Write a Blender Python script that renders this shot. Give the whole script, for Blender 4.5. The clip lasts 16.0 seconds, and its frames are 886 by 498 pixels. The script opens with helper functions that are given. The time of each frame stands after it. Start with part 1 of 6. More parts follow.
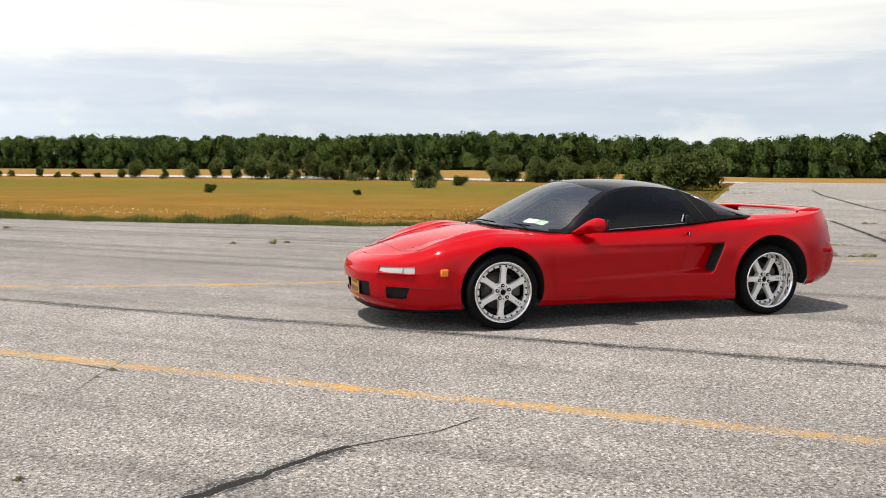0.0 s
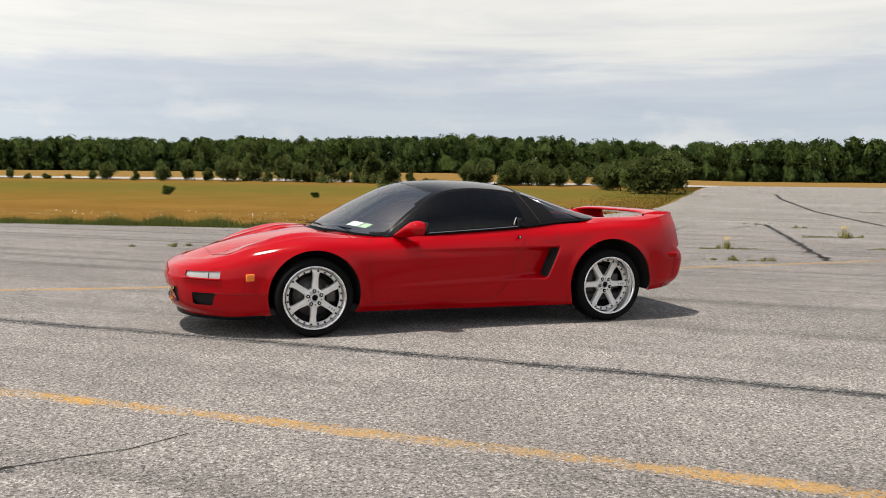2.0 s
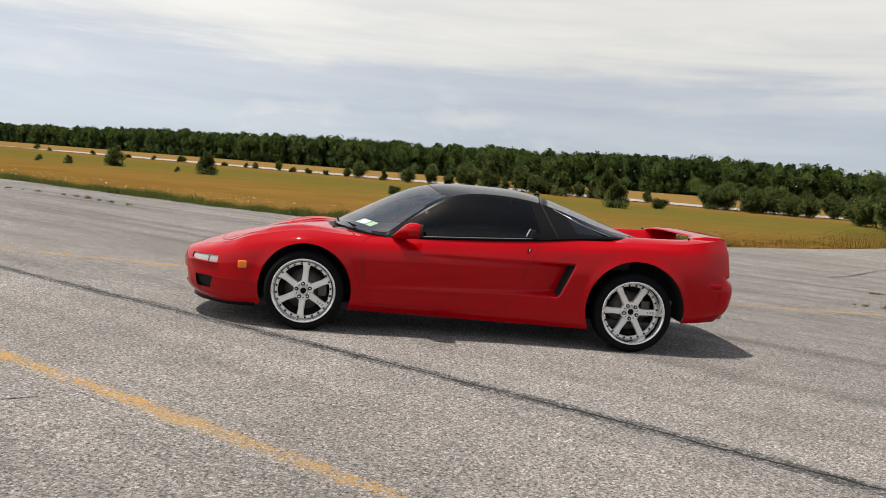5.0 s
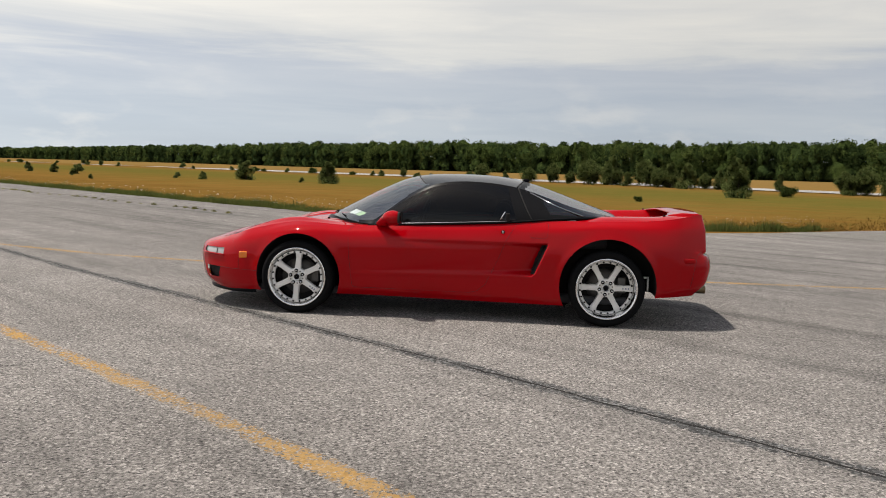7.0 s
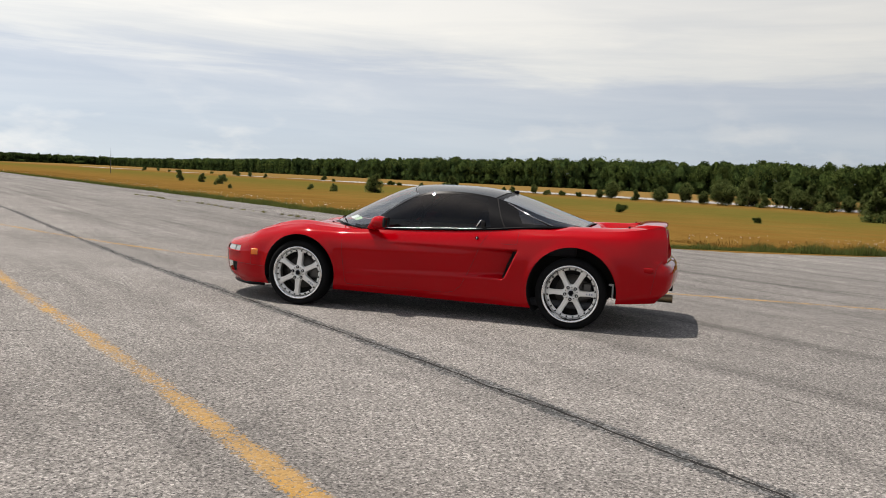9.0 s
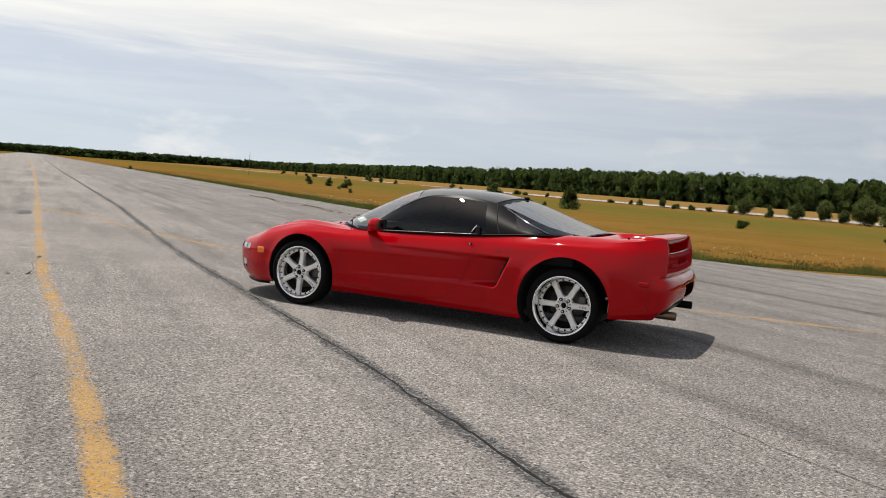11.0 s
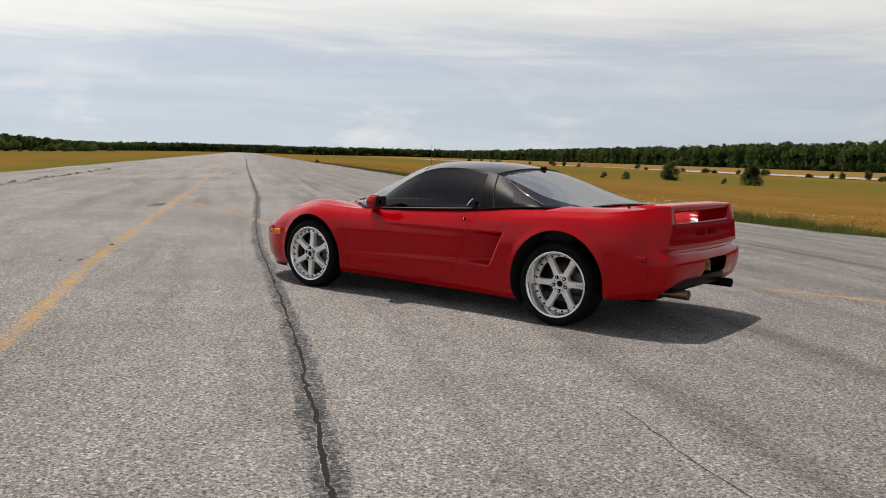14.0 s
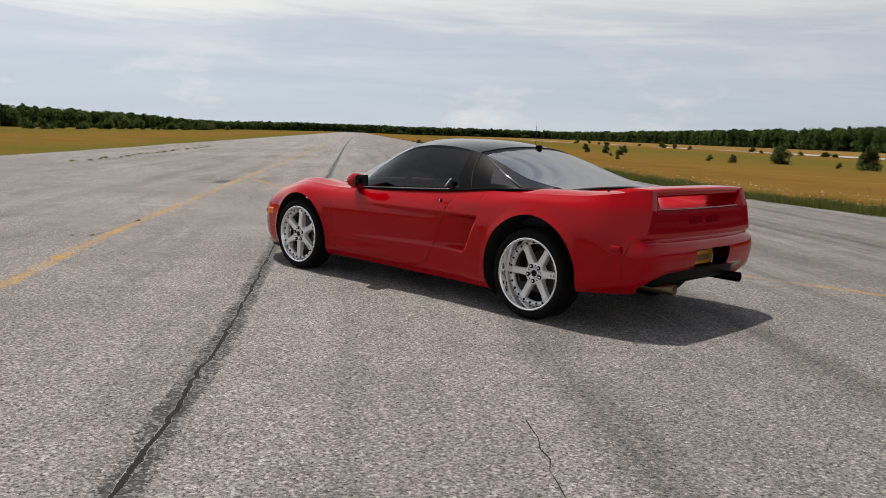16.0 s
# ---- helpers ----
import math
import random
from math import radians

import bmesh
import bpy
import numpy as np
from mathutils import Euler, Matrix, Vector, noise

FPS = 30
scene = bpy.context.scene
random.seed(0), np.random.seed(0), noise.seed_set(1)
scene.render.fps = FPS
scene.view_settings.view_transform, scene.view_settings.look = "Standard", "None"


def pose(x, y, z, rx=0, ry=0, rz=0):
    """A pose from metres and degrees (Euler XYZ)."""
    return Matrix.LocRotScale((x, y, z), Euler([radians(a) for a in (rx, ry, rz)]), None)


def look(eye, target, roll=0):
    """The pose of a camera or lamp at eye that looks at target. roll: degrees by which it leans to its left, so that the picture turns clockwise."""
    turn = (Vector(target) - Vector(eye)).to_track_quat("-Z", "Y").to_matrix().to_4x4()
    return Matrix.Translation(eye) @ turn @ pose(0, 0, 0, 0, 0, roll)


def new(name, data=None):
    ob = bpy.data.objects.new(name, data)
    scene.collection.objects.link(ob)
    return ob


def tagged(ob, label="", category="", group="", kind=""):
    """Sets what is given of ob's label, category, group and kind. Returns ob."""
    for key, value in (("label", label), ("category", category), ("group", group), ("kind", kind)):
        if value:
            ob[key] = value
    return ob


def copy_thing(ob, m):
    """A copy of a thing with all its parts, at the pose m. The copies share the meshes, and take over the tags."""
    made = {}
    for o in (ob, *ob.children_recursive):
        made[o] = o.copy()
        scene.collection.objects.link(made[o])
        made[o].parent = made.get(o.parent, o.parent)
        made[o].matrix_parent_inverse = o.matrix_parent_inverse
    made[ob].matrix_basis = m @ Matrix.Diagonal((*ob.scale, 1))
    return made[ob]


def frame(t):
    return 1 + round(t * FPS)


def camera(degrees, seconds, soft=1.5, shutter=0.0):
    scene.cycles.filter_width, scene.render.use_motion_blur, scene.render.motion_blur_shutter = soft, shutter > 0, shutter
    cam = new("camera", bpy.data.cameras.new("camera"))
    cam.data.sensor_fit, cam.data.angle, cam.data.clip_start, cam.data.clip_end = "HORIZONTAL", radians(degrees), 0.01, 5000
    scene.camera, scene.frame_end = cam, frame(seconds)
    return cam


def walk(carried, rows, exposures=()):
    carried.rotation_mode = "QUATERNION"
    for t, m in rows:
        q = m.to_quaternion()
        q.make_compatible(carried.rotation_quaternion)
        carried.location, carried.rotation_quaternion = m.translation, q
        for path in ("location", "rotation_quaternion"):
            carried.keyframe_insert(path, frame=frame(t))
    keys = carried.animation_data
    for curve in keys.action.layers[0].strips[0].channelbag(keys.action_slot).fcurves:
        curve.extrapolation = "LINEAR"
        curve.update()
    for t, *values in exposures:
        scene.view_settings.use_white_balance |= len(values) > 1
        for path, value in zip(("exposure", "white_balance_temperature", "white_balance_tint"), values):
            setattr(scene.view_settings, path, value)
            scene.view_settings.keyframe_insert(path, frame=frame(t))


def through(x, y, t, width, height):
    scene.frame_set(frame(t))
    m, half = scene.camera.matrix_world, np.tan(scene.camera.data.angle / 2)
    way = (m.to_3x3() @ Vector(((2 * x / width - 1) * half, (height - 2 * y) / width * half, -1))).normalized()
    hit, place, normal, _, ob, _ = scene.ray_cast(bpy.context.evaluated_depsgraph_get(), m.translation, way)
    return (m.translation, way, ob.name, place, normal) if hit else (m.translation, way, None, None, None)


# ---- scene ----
# ---- camera and walk ----
PATH = [
    (0.0, -3.849, -7.055, 1.257, -18.59, -5.27, 0.20),
    (0.5, -3.547, -7.044, 1.242, -20.34, -5.02, 0.47),
    (1.0, -3.196, -7.083, 1.254, -21.40, -5.09, -0.85),
    (1.5, -2.822, -7.192, 1.244, -20.83, -4.84, 0.65),
    (2.0, -2.515, -7.226, 1.246, -19.62, -5.07, 0.41),
    (2.5, -2.173, -7.232, 1.245, -16.67, -5.89, 0.56),
    (3.0, -1.849, -7.278, 1.239, -12.93, -4.88, 0.43),
    (3.5, -1.550, -7.322, 1.233, -10.17, -4.96, 0.46),
    (4.0, -1.220, -7.292, 1.240, -7.83, -5.14, 2.00),
    (6.5, 0.277, -7.576, 1.222, 3.33, -4.52, 2.77),
    (7.0, 0.614, -7.735, 1.202, 5.62, -5.19, 1.66),
    (7.5, 0.966, -7.822, 1.223, 8.17, -4.79, 3.52),
    (8.0, 1.333, -7.951, 1.211, 10.60, -4.23, 1.73),
    (8.5, 1.696, -8.080, 1.211, 12.91, -4.25, 1.11),
    (9.0, 2.047, -8.178, 1.201, 14.80, -4.45, 2.80),
    (11.5, 3.323, -7.428, 1.223, 25.96, -4.36, 2.54),
    (12.0, 3.546, -7.276, 1.204, 28.04, -5.92, 0.73),
    (12.5, 3.725, -7.070, 1.202, 29.01, -6.34, 2.27),
    (13.0, 3.888, -6.865, 1.212, 30.14, -6.46, 1.76),
    (13.5, 4.103, -6.641, 1.216, 33.45, -5.91, 3.37),
    (14.0, 4.248, -6.383, 1.195, 36.11, -6.03, 1.93),
    (14.5, 4.386, -6.123, 1.193, 38.10, -6.77, 1.79),
    (15.0, 4.560, -5.892, 1.187, 40.25, -7.26, 2.90),
    (15.5, 4.672, -5.652, 1.193, 42.03, -8.13, 3.01),
    (16.0, 4.709, -5.384, 1.199, 43.22, -7.55, 2.38),
]


def cam_pose(x, y, z, yaw, pitch, roll):
    a, b = radians(yaw), radians(pitch)
    way = Vector((-math.sin(a) * math.cos(b), math.cos(a) * math.cos(b), math.sin(b)))
    return look((x, y, z), Vector((x, y, z)) + way, roll)


cam = camera(54.46, 16.0, soft=0.95)
walk(cam, [(r[0], cam_pose(*r[1:])) for r in PATH],
     [(0.0, 0.58, 6750, 10), (1.5, 0.40, 6750, 10), (3.0, 0.25, 6750, 10), (4.0, 0.21, 6750, 10), (6.5, 0.20, 6750, 10), (7.0, 0.03, 6750, 10), (7.5, 0.08, 6740, 10), (8.0, 0.12, 6730, 10), (9.0, 0.12, 6700, 10), (12.5, 0.0, 6700, 10), (16.0, -0.12, 6650, 10)])

# ---- world and sun ----
SUN_TO = Vector((-0.33, 0.02, 0.94)).normalized()
world = bpy.data.worlds.new("sky")
scene.world = world
world.use_nodes = True
wn = world.node_tree
wn.nodes.clear()


def wnode(kind, **kw):
    n = wn.nodes.new(kind)
    for k, val in kw.items():
        n.inputs[k].default_value = val
    return n


sky = wn.nodes.new("ShaderNodeTexSky")
sky.sky_type = "NISHITA"
sky.sun_disc = False
sky.sun_elevation = math.asin(SUN_TO.z)
sky.sun_rotation = math.atan2(SUN_TO.x, SUN_TO.y)
sky.air_density, sky.dust_density, sky.ozone_density = 1.0, 1.6, 1.2
co = wnode("ShaderNodeTexCoord")
sep = wnode("ShaderNodeSeparateXYZ")
wn.links.new(co.outputs["Generated"], sep.inputs[0])
# cloud layers seen edge-on near the horizon: noise stretched along it
stretch = wnode("ShaderNodeMapping")
stretch.inputs["Scale"].default_value = (1.6, 1.6, 17.0)
stretch.inputs["Location"].default_value = (0.35, 0.1, 0.0)
wn.links.new(co.outputs["Generated"], stretch.inputs[0])
banks = wnode("ShaderNodeTexNoise", Scale=1.9, Detail=7.0, Roughness=0.58, Distortion=0.35)
wn.links.new(stretch.outputs[0], banks.inputs["Vector"])
puff_map = wnode("ShaderNodeMapping")
puff_map.inputs["Scale"].default_value = (1.0, 1.0, 2.6)
wn.links.new(co.outputs["Generated"], puff_map.inputs[0])
puffs = wnode("ShaderNodeTexNoise", Scale=9.0, Detail=8.0, Roughness=0.55)
wn.links.new(puff_map.outputs[0], puffs.inputs["Vector"])


def wmath(op, a, b, clamp=False):
    n = wn.nodes.new("ShaderNodeMath")
    n.operation, n.use_clamp = op, clamp
    for i, q in enumerate((a, b)):
        if isinstance(q, (int, float)):
            n.inputs[i].default_value = q
        elif q is not None:
            wn.links.new(q, n.inputs[i])
    return n.outputs[0]


def wramp(src, stops):
    n = wn.nodes.new("ShaderNodeValToRGB")
    e = n.color_ramp.elements
    while len(e) < len(stops):
        e.new(0.5)
    for q, (pos, col) in zip(e, stops):
        q.position, q.color = pos, (*col, 1)
    wn.links.new(src, n.inputs[0])
    return n.outputs[0]


def wmix(fac, a, b, blend="MIX"):
    n = wn.nodes.new("ShaderNodeMix")
    n.data_type, n.blend_type = "RGBA", blend
    for sock, q in ((n.inputs[0], fac), (n.inputs[6], a), (n.inputs[7], b)):
        if isinstance(q, (int, float)):
            sock.default_value = q
        elif isinstance(q, tuple):
            sock.default_value = (*q, 1)
        else:
            wn.links.new(q, sock)
    return n.outputs[2]


# height above the horizon, wobbled by the noise, decides which deck of cloud is seen
lift = wmath("ADD", sep.outputs[2], wmath("MULTIPLY", wmath("SUBTRACT", banks.outputs[0], 0.5), 0.10))
deck = wramp(wmath("MULTIPLY", lift, 2.0, True), [
    (0.0, (0.63, 0.71, 0.79)), (0.10, (0.60, 0.685, 0.79)), (0.225, (0.645, 0.705, 0.80)),
    (0.27, (0.84, 0.86, 0.87)), (0.36, (0.95, 0.95, 0.93)), (0.60, (0.90, 0.91, 0.93)), (1.0, (0.86, 0.90, 0.95))])
streak = wramp(banks.outputs[0], [(0.36, (0.93, 0.94, 0.96)), (0.64, (1.06, 1.05, 1.03))])
cover = wmix(1.0, deck, streak, "MULTIPLY")
puff_fac = wmath("MULTIPLY", wmath("MULTIPLY", wmath("SUBTRACT", puffs.outputs[0], 0.55), 6.0, True),
                 wmath("SUBTRACT", 1.0, wmath("MULTIPLY", sep.outputs[2], 7.5, True), True))
cover = wmix(wmath("MULTIPLY", puff_fac, 0.75), cover, (0.95, 0.95, 0.94))
# towards the zenith the cloud breaks up and the blue sky shows
gaps = wramp(wmath("ADD", sep.outputs[2], wmath("MULTIPLY", wmath("SUBTRACT", puffs.outputs[0], 0.5), 0.7)), [(0.42, (0, 0, 0)), (0.75, (1, 1, 1))])
bg_sky = wnode("ShaderNodeBackground", Strength=0.085)
wn.links.new(sky.outputs[0], bg_sky.inputs[0])
# the cloud is brighter on the sun's side of the sky
sunward = wmath("MINIMUM", wmath("MAXIMUM", wmath("SUBTRACT", 0.88, wmath("MULTIPLY", sep.outputs[0], 0.33)), 0.82), 1.3)
cover = wmix(1.0, cover, sunward, "MULTIPLY")
bg_cloud = wnode("ShaderNodeBackground", Strength=0.90)
wn.links.new(cover, bg_cloud.inputs[0])
blend = wnode("ShaderNodeMixShader")
wn.links.new(wmath("SUBTRACT", 0.93, wmath("MULTIPLY", gaps, 0.70)), blend.inputs[0])
wn.links.new(bg_sky.outputs[0], blend.inputs[1])
wn.links.new(bg_cloud.outputs[0], blend.inputs[2])
wout = wnode("ShaderNodeOutputWorld")
wn.links.new(blend.outputs[0], wout.inputs[0])

sun_data = bpy.data.lights.new("sun", "SUN")
sun_data.energy, sun_data.angle, sun_data.color = 4.7, radians(0.8), (1.0, 0.95, 0.88)
sun = new("sun", sun_data)
sun.matrix_world = look(SUN_TO * 60, (0, 0, 0))


# ---- materials ----
class Mat:
    """A node material and short ways to add nodes to it."""

    def __init__(self, name, color=(0.5, 0.5, 0.5), rough=0.5, metal=0.0, **more):
        self.m = bpy.data.materials.new(name)
        self.m.use_nodes = True
        self.t = self.m.node_tree
        self.b = self.t.nodes["Principled BSDF"]
        self.set("Base Color", (*color, 1))
        self.set("Roughness", rough)
        self.set("Metallic", metal)
        for k, val in more.items():
            self.set(k.replace("_", " "), val)
        self.co = self.t.nodes.new("ShaderNodeTexCoord").outputs["Object"]

    def set(self, key, val):
        if hasattr(val, "is_output"):
            self.t.links.new(val, self.b.inputs[key])
        else:
            self.b.inputs[key].default_value = val

    def node(self, kind, links=(), **kw):
        n = self.t.nodes.new(kind)
        for k, val in kw.items():
            n.inputs[k].default_value = val
        for k, src in links:
            self.t.links.new(src, n.inputs[k])
        return n

    def noise(self, scale, detail=4.0, rough=0.55, stretch=None, distort=0.0):
        src = self.co
        if stretch:
            mp = self.node("ShaderNodeMapping", [("Vector", src)])
            mp.inputs["Scale"].default_value = stretch
            src = mp.outputs[0]
        return self.node("ShaderNodeTexNoise", [("Vector", src)], Scale=scale, Detail=detail, Roughness=rough, Distortion=distort).outputs[0]

    def voronoi(self, scale, out="Distance", feature="F1"):
        n = self.t.nodes.new("ShaderNodeTexVoronoi")
        n.feature = feature
        n.inputs["Scale"].default_value = scale
        self.t.links.new(self.co, n.inputs["Vector"])
        return n.outputs[out]

    def ramp(self, src, *stops):
        n = self.t.nodes.new("ShaderNodeValToRGB")
        e = n.color_ramp.elements
        while len(e) < len(stops):
            e.new(0.5)
        for q, (pos, col) in zip(e, stops):
            q.position = pos
            q.color = (*col, 1) if isinstance(col, tuple) else (col, col, col, 1)
        self.t.links.new(src, n.inputs[0])
        return n.outputs[0]

    def mix(self, fac, a, b, blend="MIX"):
        n = self.t.nodes.new("ShaderNodeMix")
        n.data_type, n.blend_type = "RGBA", blend
        for sock, q in ((n.inputs[0], fac), (n.inputs[6], a), (n.inputs[7], b)):
            if isinstance(q, (int, float)):
                sock.default_value = q
            elif isinstance(q, tuple):
                sock.default_value = (*q, 1)
            else:
                self.t.links.new(q, sock)
        return n.outputs[2]

    def math(self, op, a, b=0.0, clamp=False):
        n = self.t.nodes.new("ShaderNodeMath")
        n.operation, n.use_clamp = op, clamp
        for i, q in enumerate((a, b)):
            if isinstance(q, (int, float)):
                n.inputs[i].default_value = q
            else:
                self.t.links.new(q, n.inputs[i])
        return n.outputs[0]

    def bump(self, height, strength=0.3, dist=0.01):
        n = self.node("ShaderNodeBump", [("Height", height)], Strength=strength, Distance=dist)
        self.set("Normal", n.outputs[0])

    def island(self):
        return self.t.nodes.new("ShaderNodeNewGeometry").outputs["Random Per Island"]

    def rnd(self):
        return self.t.nodes.new("ShaderNodeObjectInfo").outputs["Random"]


def runway_across(k):
    """Metres across from the yellow line, towards the woods, for a material."""
    d = k.t.nodes.new("ShaderNodeVectorMath")
    d.operation = "DOT_PRODUCT"
    d.inputs[1].default_value = (0.651, 0.759, 0.0)
    k.t.links.new(k.co, d.inputs[0])
    return k.math("ADD", d.outputs["Value"], 3.52)


def stony(k, dark, light, stain, grain=90.0, contrast=0.88):
    """Colour and relief of old weathered asphalt or concrete: coarse aggregate, pits, blotches, streaks along the runway."""
    chip = k.node("ShaderNodeRGBToBW", [("Color", k.voronoi(grain, "Color"))]).outputs[0]
    chip2 = k.node("ShaderNodeRGBToBW", [("Color", k.voronoi(grain * 2.3, "Color"))]).outputs[0]
    pit = k.voronoi(grain * 0.8, "Distance")
    fine = k.noise(240.0, 3.0, 0.75)
    turn = k.node("ShaderNodeMapping", [("Vector", k.co)])
    turn.inputs["Rotation"].default_value = (0, 0, radians(40.6))
    along = k.node("ShaderNodeMapping", [("Vector", turn.outputs[0])])
    along.inputs["Scale"].default_value = (0.06, 0.9, 1.0)
    streak = k.node("ShaderNodeTexNoise", [("Vector", along.outputs[0])], Scale=1.6, Detail=7.0, Roughness=0.62, Distortion=0.3).outputs[0]
    blot = k.noise(0.30, 6.0, 0.6)
    mid = k.noise(2.6, 6.0, 0.65)
    base = k.mix(k.ramp(blot, (0.34, 0.0), (0.64, 1.0)), dark, light)
    base = k.mix(k.ramp(mid, (0.34, 0.45), (0.58, 0.0)), base, stain)
    base = k.mix(1.0, base, k.ramp(streak, (0.28, 0.62), (0.48, 0.98), (0.70, 1.14)), "MULTIPLY")
    # the outer lane towards the woods is older and darker, with long rubber marks along the runway
    lane = k.math("ADD", runway_across(k), k.math("MULTIPLY", k.math("SUBTRACT", k.noise(0.35, 5.0, 0.6), 0.5), 2.2))
    old = k.ramp(k.math("MULTIPLY", lane, 0.05), (0.12, 0.0), (0.19, 0.85), (0.62, 1.0), (0.74, 0.35))
    skid_map = k.node("ShaderNodeMapping", [("Vector", turn.outputs[0])])
    skid_map.inputs["Scale"].default_value = (0.035, 2.6, 1.0)
    skid = k.node("ShaderNodeTexNoise", [("Vector", skid_map.outputs[0])], Scale=1.3, Detail=5.0, Roughness=0.6, Distortion=0.6).outputs[0]
    worn_lane = k.mix(1.0, base, k.ramp(skid, (0.33, 0.52), (0.47, 0.80), (0.62, 0.90)), "MULTIPLY")
    base = k.mix(old, base, worn_lane)
    c = contrast
    stones = k.ramp(chip, (0.10, 1 - 0.50 * c), (0.40, 1 - 0.12 * c), (0.66, 1 + 0.10 * c), (0.90, 1 + 1.0 * c))
    sand = k.ramp(chip2, (0.10, 1 - 0.40 * c), (0.50, 1.0), (0.90, 1 + 0.45 * c))
    col = k.mix(1.0, base, stones, "MULTIPLY")
    col = k.mix(0.8, col, sand, "MULTIPLY")
    col = k.mix(0.6, col, k.ramp(fine, (0.25, 0.7), (0.75, 1.3)), "MULTIPLY")
    col = k.mix(1.0, col, k.ramp(pit, (0.0, 1.0), (0.55, 1.0), (0.85, 1 - 0.55 * c)), "MULTIPLY")
    # small dark pits where the binder has worn out between the stones
    pits = k.ramp(k.noise(52.0, 3.0, 0.65), (0.35, 0.22), (0.43, 0.78), (0.47, 1.07))
    col = k.mix(1.0, col, pits, "MULTIPLY")
    return col, k.math("ADD", k.math("ADD", chip, chip2), fine)


ASPHALT = ((0.215, 0.198, 0.184), (0.285, 0.264, 0.247), (0.165, 0.153, 0.145))


def paving(name, tones, grain=90.0, contrast=0.88):
    k = Mat(name, rough=0.9, Specular_IOR_Level=0.3)
    col, high = stony(k, *tones, grain, contrast)
    k.set("Base Color", col)
    k.bump(high, 0.7, 0.007)
    return k.m


M_ASPHALT = paving("weathered_asphalt", ASPHALT)
M_STRIP_ROAD = paving("bleached_concrete", ((0.33, 0.31, 0.285), (0.40, 0.38, 0.35), (0.26, 0.245, 0.225)), 60.0, 0.85)
M_APRON = paving("old_concrete", ((0.21, 0.196, 0.179), (0.28, 0.263, 0.241), (0.155, 0.145, 0.134)), 100.0, 0.85)


def worn(name, over, reach, patch=0.0):
    """Paint or sealant over the asphalt, thinning out at the band's edges and worn off in flecks."""
    k = Mat(name, rough=0.88, Specular_IOR_Level=0.3)
    col, high = stony(k, *ASPHALT)
    at = k.t.nodes.new("ShaderNodeAttribute")
    at.attribute_name = "across"
    chip = k.node("ShaderNodeRGBToBW", [("Color", k.voronoi(76.0, "Color"))]).outputs[0]
    top = k.mix(1.0, over(k), k.ramp(chip, (0.1, 0.72), (0.5, 1.0), (0.9, 1.22)), "MULTIPLY")
    flecks = k.math("ADD", k.math("MULTIPLY", k.noise(45.0, 5.0, 0.8), 0.75), k.math("ADD", k.math("MULTIPLY", k.noise(4.0, 5.0, 0.7), 0.6), k.math("MULTIPLY", k.math("SUBTRACT", chip, 0.5), 0.42)))
    wear = k.math("MULTIPLY", k.math("SUBTRACT", k.noise(0.75, 5.0, 0.6), 0.5), patch)
    full = k.math("SUBTRACT", k.math("ADD", wear, reach), k.math("MULTIPLY", k.math("POWER", at.outputs["Fac"], 3.0), 0.55))
    fac = k.ramp(k.math("ADD", k.math("SUBTRACT", full, flecks), 0.5), (0.44, 0.0), (0.58, 1.0))
    k.set("Base Color", k.mix(fac, col, top))
    k.bump(high, 0.6, 0.006)
    return k.m


def yellow_coat(k):
    strong = k.ramp(k.noise(1.1, 4.0, 0.6), (0.50, 0.0), (0.60, 1.0))
    return k.mix(strong, (0.36, 0.22, 0.08), (0.44, 0.24, 0.045))


def sealant(k):
    chips = k.node("ShaderNodeRGBToBW", [("Color", k.voronoi(62.0, "Color"))]).outputs[0]
    return k.ramp(chips, (0.3, 0.032), (0.62, 0.070), (0.88, 0.22))


M_YELLOW = worn("yellow_line_paint", yellow_coat, 0.715, 0.7)
M_YELLOW_OLD = worn("faded_yellow_line_paint", lambda k: k.mix(0.5, (0.38, 0.225, 0.07), (0.33, 0.21, 0.09)), 0.76, 0.6)
M_SEAL = worn("crack_sealant", sealant, 0.84, 0.5)
M_CRACK = worn("open_crack", lambda k: (0.007, 0.0065, 0.006), 0.96, 0.6)

def meadow_tone(k, gold, deep, green):
    """Bands of ripe and green grass across the meadow, broken up by patches."""
    p = k.math("ADD", runway_across(k), k.math("MULTIPLY", k.math("SUBTRACT", k.noise(0.05, 4.0, 0.6), 0.5), 16.0))
    band = k.ramp(k.math("MULTIPLY", p, 0.01), (0.22, 0.0), (0.46, 0.60), (0.62, 0.60), (0.78, 0.05))
    left = k.ramp(k.math("MULTIPLY", p, -0.01), (0.05, 0.0), (0.08, 0.75), (0.15, 0.10), (0.24, 0.15), (0.38, 0.65), (0.6, 0.35))
    band = k.math("ADD", band, left)
    tone = k.mix(k.ramp(k.noise(0.22, 5.0, 0.6), (0.36, 0.0), (0.62, 1.0)), gold, deep)
    tone = k.mix(k.ramp(k.math("MULTIPLY", p, 0.01), (0.85, 0.0), (1.0, 0.8)), tone, (0.195, 0.120, 0.042))
    return k.mix(k.math("ADD", band, k.math("MULTIPLY", k.math("SUBTRACT", k.noise(0.4, 5.0, 0.65), 0.5), 1.1), True), tone, green)


